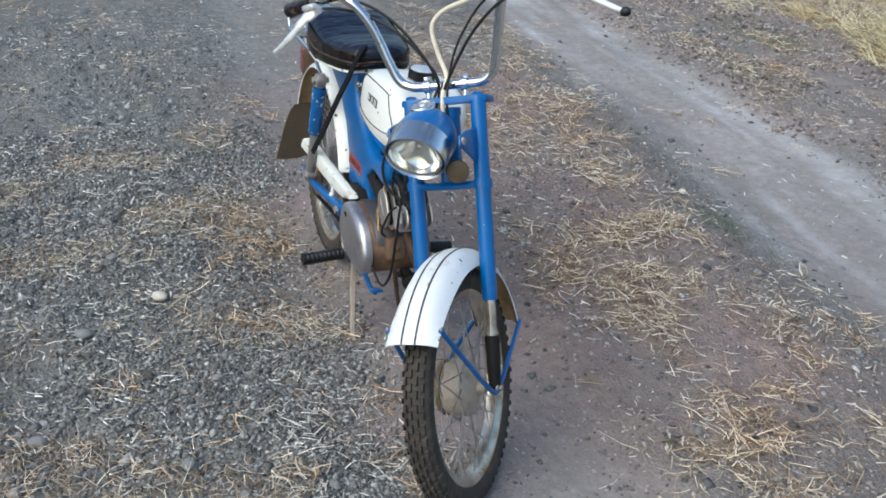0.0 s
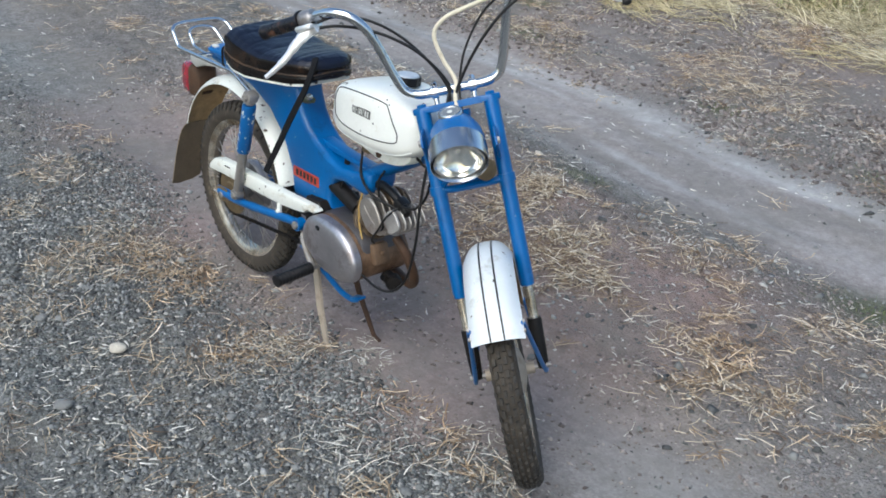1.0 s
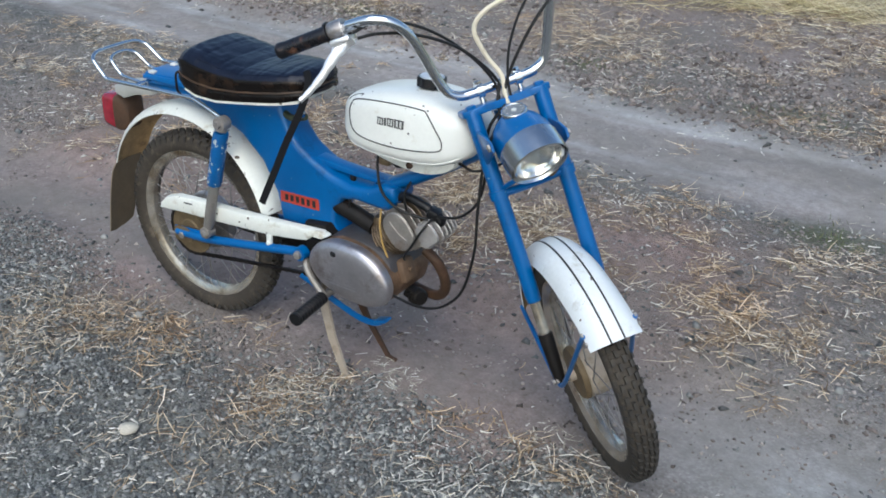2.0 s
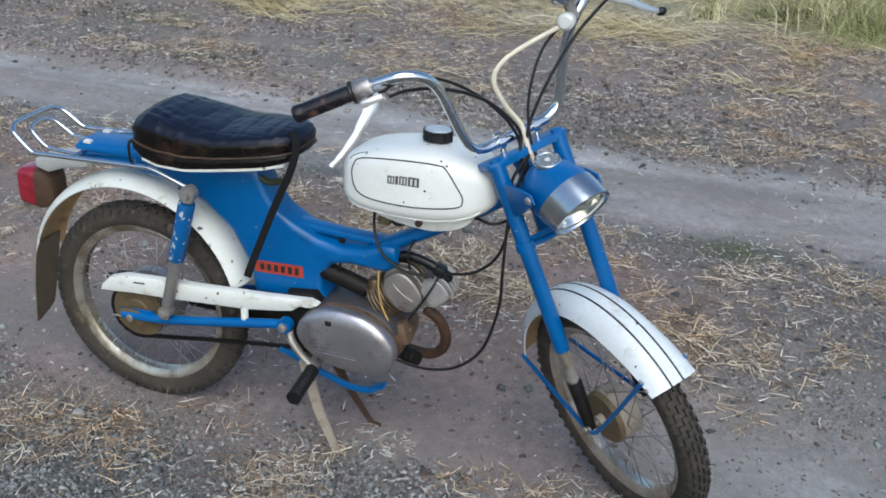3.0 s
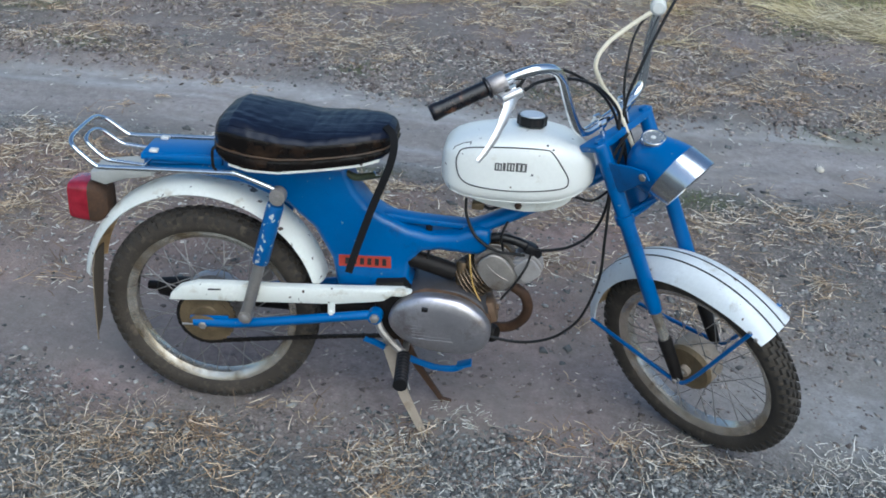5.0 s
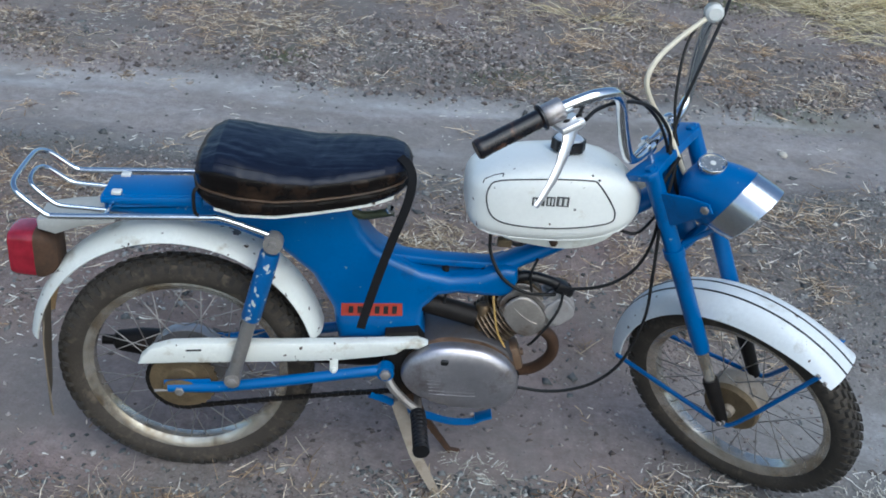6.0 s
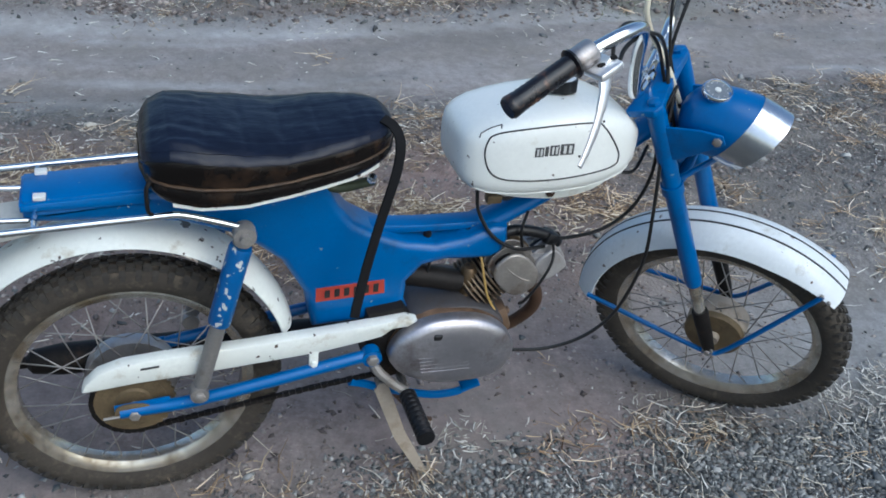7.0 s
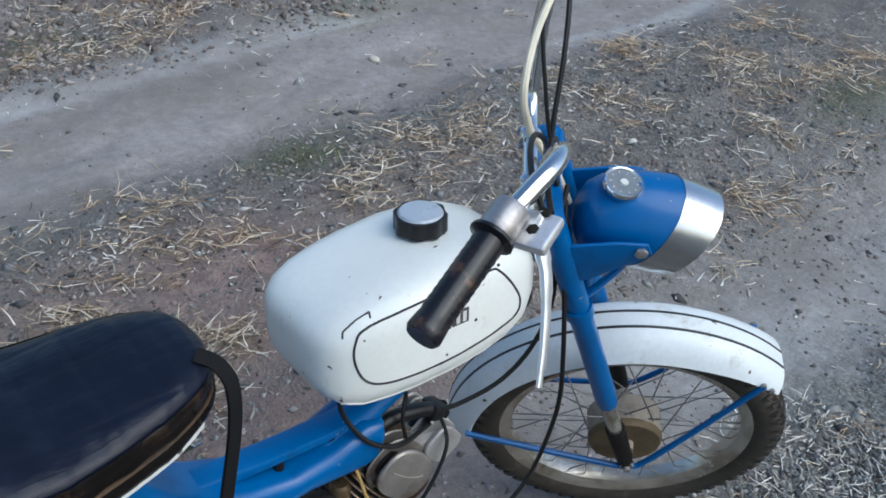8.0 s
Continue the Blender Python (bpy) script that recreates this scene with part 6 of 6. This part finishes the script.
for s, rise in ((-1, 0.0), (1, 0.026)):
    fork_part("lamp_ear", plate([(0.010, 0.132 - rise), (0.012, 0.055 - rise), (0.05, 0.056 - rise), (0.11, 0.080 - rise), (0.140, 0.092 - rise), (0.138, 0.112 - rise), (0.10, 0.124 - rise), (0.045, 0.130 - rise)], s * 0.079 - 0.006, s * 0.085 - 0.006, 0.002), BLUE, headlight, "blue headlight bracket ear")
for s, rise in ((-1, 0.0), (1, 0.026)):
    bm = bolt(bmesh.new(), (0.127, s * 0.085 - 0.006, 0.101 - rise), (0, s, 0), 0.009, 0.006)
    fork_part("lamp_bolt", bm, GREY_STEEL, headlight)
fork_part("lamp_strut", tube([(0.024, -0.072, -0.012), (0.07, -0.05, 0.005), (0.10, -0.03, 0.014)], 0.006, 8), BLUE, headlight)
fork_part("horn", lathe([(0, 0), (0.02, 0), (0.026, 0.01), (0.026, 0.024), (0.018, 0.03), (0, 0.03)], 18, along((0.05, 0.03, 0.015), (0.10, 0.06, 0.0))), OCHRE, headlight, "small brown horn behind the lamp")

# handlebar
half_bar = [(0.0, 0.0, 0.207), (0.0, 0.055, 0.207), (0.0, 0.088, 0.210), (0.005, 0.114, 0.226), (0.018, 0.130, 0.264), (0.038, 0.145, 0.318), (0.062, 0.163, 0.370), (0.079, 0.192, 0.408), (0.073, 0.232, 0.428), (0.048, 0.268, 0.432), (0.020, 0.305, 0.431), (-0.047, 0.416, 0.428)]
bar = [(u, -v, a) for u, v, a in reversed(half_bar)] + half_bar[1:]
handlebar = fork_part("handlebar", tube(bar, 0.0112, 14, 5), CHROME, label="high chrome handlebar turned to one side")
for s in (-1, 1):
    bm = bmesh.new()
    add_tube(bm, [(0.0, s * 0.045, 0.170), (0.0, s * 0.045, 0.225)], 0.0075, 10, smooth=False)
    add_lathe(bm, [(0.0115, -0.008), (0.0165, -0.008), (0.0165, 0.008), (0.0115, 0.008)], 18, Matrix.Translation((0.0, s * 0.045, 0.207)), closed=True)
    bolt(bm, (0.0, s * 0.045, 0.222), (0, 0, 1), 0.009, 0.008)
    fork_part("bar_clamp", bm, CHROME, handlebar, "chrome handlebar clamp")
for s in (-1, 1):
    a0, a1 = Vector((0.014, s * 0.315, 0.431)), Vector((-0.049, s * 0.4195, 0.428))
    prof = [(0, 0), (0.024, 0), (0.0245, 0.004), (0.017, 0.007)]
    for k in range(11):
        prof += [(0.0168, 0.010 + k * 0.0095), (0.0176, 0.014 + k * 0.0095)]
    prof += [(0.0185, 0.1185), (0.019, 0.124), (0.016, 0.129), (0, 0.129)]
    fork_part("grip", lathe(prof, 18, along(a0, a1)), GRIP_RUBBER, handlebar, "worn black rubber handlebar grip")
    b0 = Vector((0.034, s * 0.283, 0.432))
    bm = lathe([(0.0112, 0), (0.019, 0), (0.0205, 0.003), (0.0205, 0.032), (0.019, 0.036), (0.0112, 0.036)], 20, along(b0, a0), closed=True)
    fork_part("grip_collar", bm, ALU, handlebar, "grey alloy grip collar")
    # lever perch and lever
    piv = Vector((0.050, s * 0.300, 0.402))
    perch = fork_part("lever_perch", box((0.050, 0.046, 0.013), Matrix.Translation((0.049, s * 0.297, 0.409)) @ Matrix.Rotation(0.5 * s, 4, "Z"), 0.004), LEVER_ALU, handlebar, "bright alloy lever perch")
    bm = tube([piv + Vector((0.012, -s * 0.022, 0.004)), piv + Vector((0.004, 0, -0.002)), piv + Vector((0.006, s * 0.030, -0.022)), piv + Vector((0.000, s * 0.065, -0.050)), piv + Vector((-0.008, s * 0.100, -0.071)), Vector((0.036, s * 0.424, 0.320))], [0.0135, 0.0145, 0.0115, 0.0090, 0.0072, 0.0058], 10, 5, squash=0.5)
    lever = fork_part("lever", bm, LEVER_ALU, perch, "bright bent alloy hand lever")
    bm = bolt(bmesh.new(), piv + Vector((0, 0, 0.010)), (0, 0, 1), 0.007, 0.005)
    bolt(bm, piv + Vector((0.014, -s * 0.018, 0.012)), (0, 0, 1), 0.006, 0.005)
    fork_part("lever_bolt", bm, DARK_METAL, perch, "dark lever bolts")
    if s > 0:
        tip = Vector((0.036, s * 0.424, 0.320))
        fork_part("lever_ball", lathe([(0, -0.012), (0.007, -0.010), (0.0105, -0.003), (0.0105, 0.003), (0.007, 0.010), (0, 0.012)], 14, Matrix.Translation(tip)), BLACK_RUBBER, perch, "black rubber lever tip")
# light switch with a round chrome cover on the far bar
sw = fork_part("switch_body", lathe([(0, -0.016), (0.015, -0.016), (0.018, -0.010), (0.018, 0.010), (0.012, 0.016), (0, 0.016)], 20, along((0.088, 0.150, 0.396), (0.20, 0.02, 0.40))), BADGE_WHITE, handlebar, "cream plastic light switch")
fork_part("bell", lathe([(0, 0.014), (0.018, 0.013), (0.028, 0.009), (0.0325, 0.0), (0.0325, -0.014), (0.029, -0.019), (0, -0.019)], 28, along((0.088, 0.165, 0.455), (0.10, 0.14, 0.9))), CHROME, handlebar, "domed chrome bell")
fork_part("bell_base", lathe([(0, 0), (0.012, 0), (0.012, 0.05), (0, 0.05)], 12, along((0.080, 0.175, 0.395), (0.088, 0.165, 0.455))), GREY_STEEL, handlebar)


def fork_cable(pts, r, material, label):
    return fork_part("cable", tube(pts, r, 8, 6), material, handlebar, label)


fork_cable([(0.084, 0.150, 0.392), (0.05, 0.068, 0.380), (0.032, 0.010, 0.366), (0.020, -0.020, 0.335), (0.015, -0.010, 0.275), (0.018, 0.008, 0.225), (0.030, 0.0, 0.180), (0.035, 0.0, 0.12)], 0.0052, CABLE_WHITE, "yellowed white cable looping to the head")
fork_cable([(0.066, -0.270, 0.402), (0.062, -0.230, 0.398), (0.060, -0.170, 0.378), (0.060, -0.110, 0.344), (0.050, -0.054, 0.294), (0.032, -0.008, 0.218), (0.030, -0.022, 0.170), (0.028, -0.03, 0.08)], 0.0036, CABLE_BLACK, "black control cable")
fork_cable([(0.060, -0.275, 0.415), (0.050, -0.23, 0.42), (0.044, -0.165, 0.40), (0.04, -0.10, 0.352), (0.036, -0.045, 0.282), (0.022, -0.012, 0.21), (0.022, -0.02, 0.15)], 0.0034, CABLE_BLACK, "black throttle cable")
fork_cable([(0.068, 0.275, 0.400), (0.082, 0.22, 0.385), (0.085, 0.16, 0.36), (0.066, 0.09, 0.305), (0.034, 0.026, 0.23), (0.026, -0.005, 0.172), (0.02, -0.02, 0.09)], 0.0036, CABLE_BLACK, "black clutch cable")
fork_cable([(0.078, 0.165, 0.40), (0.05, 0.10, 0.36), (0.038, 0.045, 0.29), (0.03, 0.018, 0.22), (0.03, 0.01, 0.165), (0.03, 0.01, 0.1)], 0.0030, CABLE_BLACK, "thin black wire")


def cable(pts, r, label):
    return part("cable", tube(pts, r, 8, 6), CABLE_BLACK, moped, label)


cable([(0.99, -0.035, 0.86), (0.962, -0.055, 0.80), (0.965, -0.062, 0.70), (0.945, -0.058, 0.62), (0.898, -0.05, 0.567), (0.84, -0.035, 0.540), (0.79, -0.02, 0.530)], 0.0036, "black cable to the carburettor")
cable([(0.985, -0.04, 0.84), (0.968, -0.075, 0.74), (0.968, -0.095, 0.62), (0.968, -0.102, 0.517), (0.941, -0.10, 0.409), (0.90, -0.098, 0.352), (0.85, -0.092, 0.318), (0.79, -0.085, 0.302), (0.725, -0.08, 0.305)], 0.0036, "black cable sagging to the engine case")
cable([(0.635, -0.02, 0.652), (0.640, -0.03, 0.61), (0.668, -0.05, 0.565), (0.718, -0.05, 0.533), (0.775, -0.03, 0.518), (0.812, -0.015, 0.510)], 0.0036, "black ignition lead")
cable([(0.985, 0.01, 0.71), (0.934, -0.045, 0.690), (0.894, -0.045, 0.693), (0.84, -0.03, 0.70)], 0.0034, "black wire under the tank")
cable([(0.66, -0.01, 0.65), (0.69, -0.02, 0.63), (0.72, -0.02, 0.64)], 0.004, "short fuel line")
cable([(0.74, -0.03, 0.605), (0.728, -0.04, 0.57), (0.735, -0.04, 0.53)], 0.003, "thin black wire")
cable([(0.555, -0.03, 0.51), (0.552, -0.032, 0.48), (0.556, -0.03, 0.455)], 0.003, "thin black wire")
cable([(0.806, -0.02, 0.530), (0.796, -0.058, 0.505), (0.774, -0.068, 0.462), (0.748, -0.068, 0.420), (0.742, -0.055, 0.402)], 0.003, "thin black wire across the cylinder")
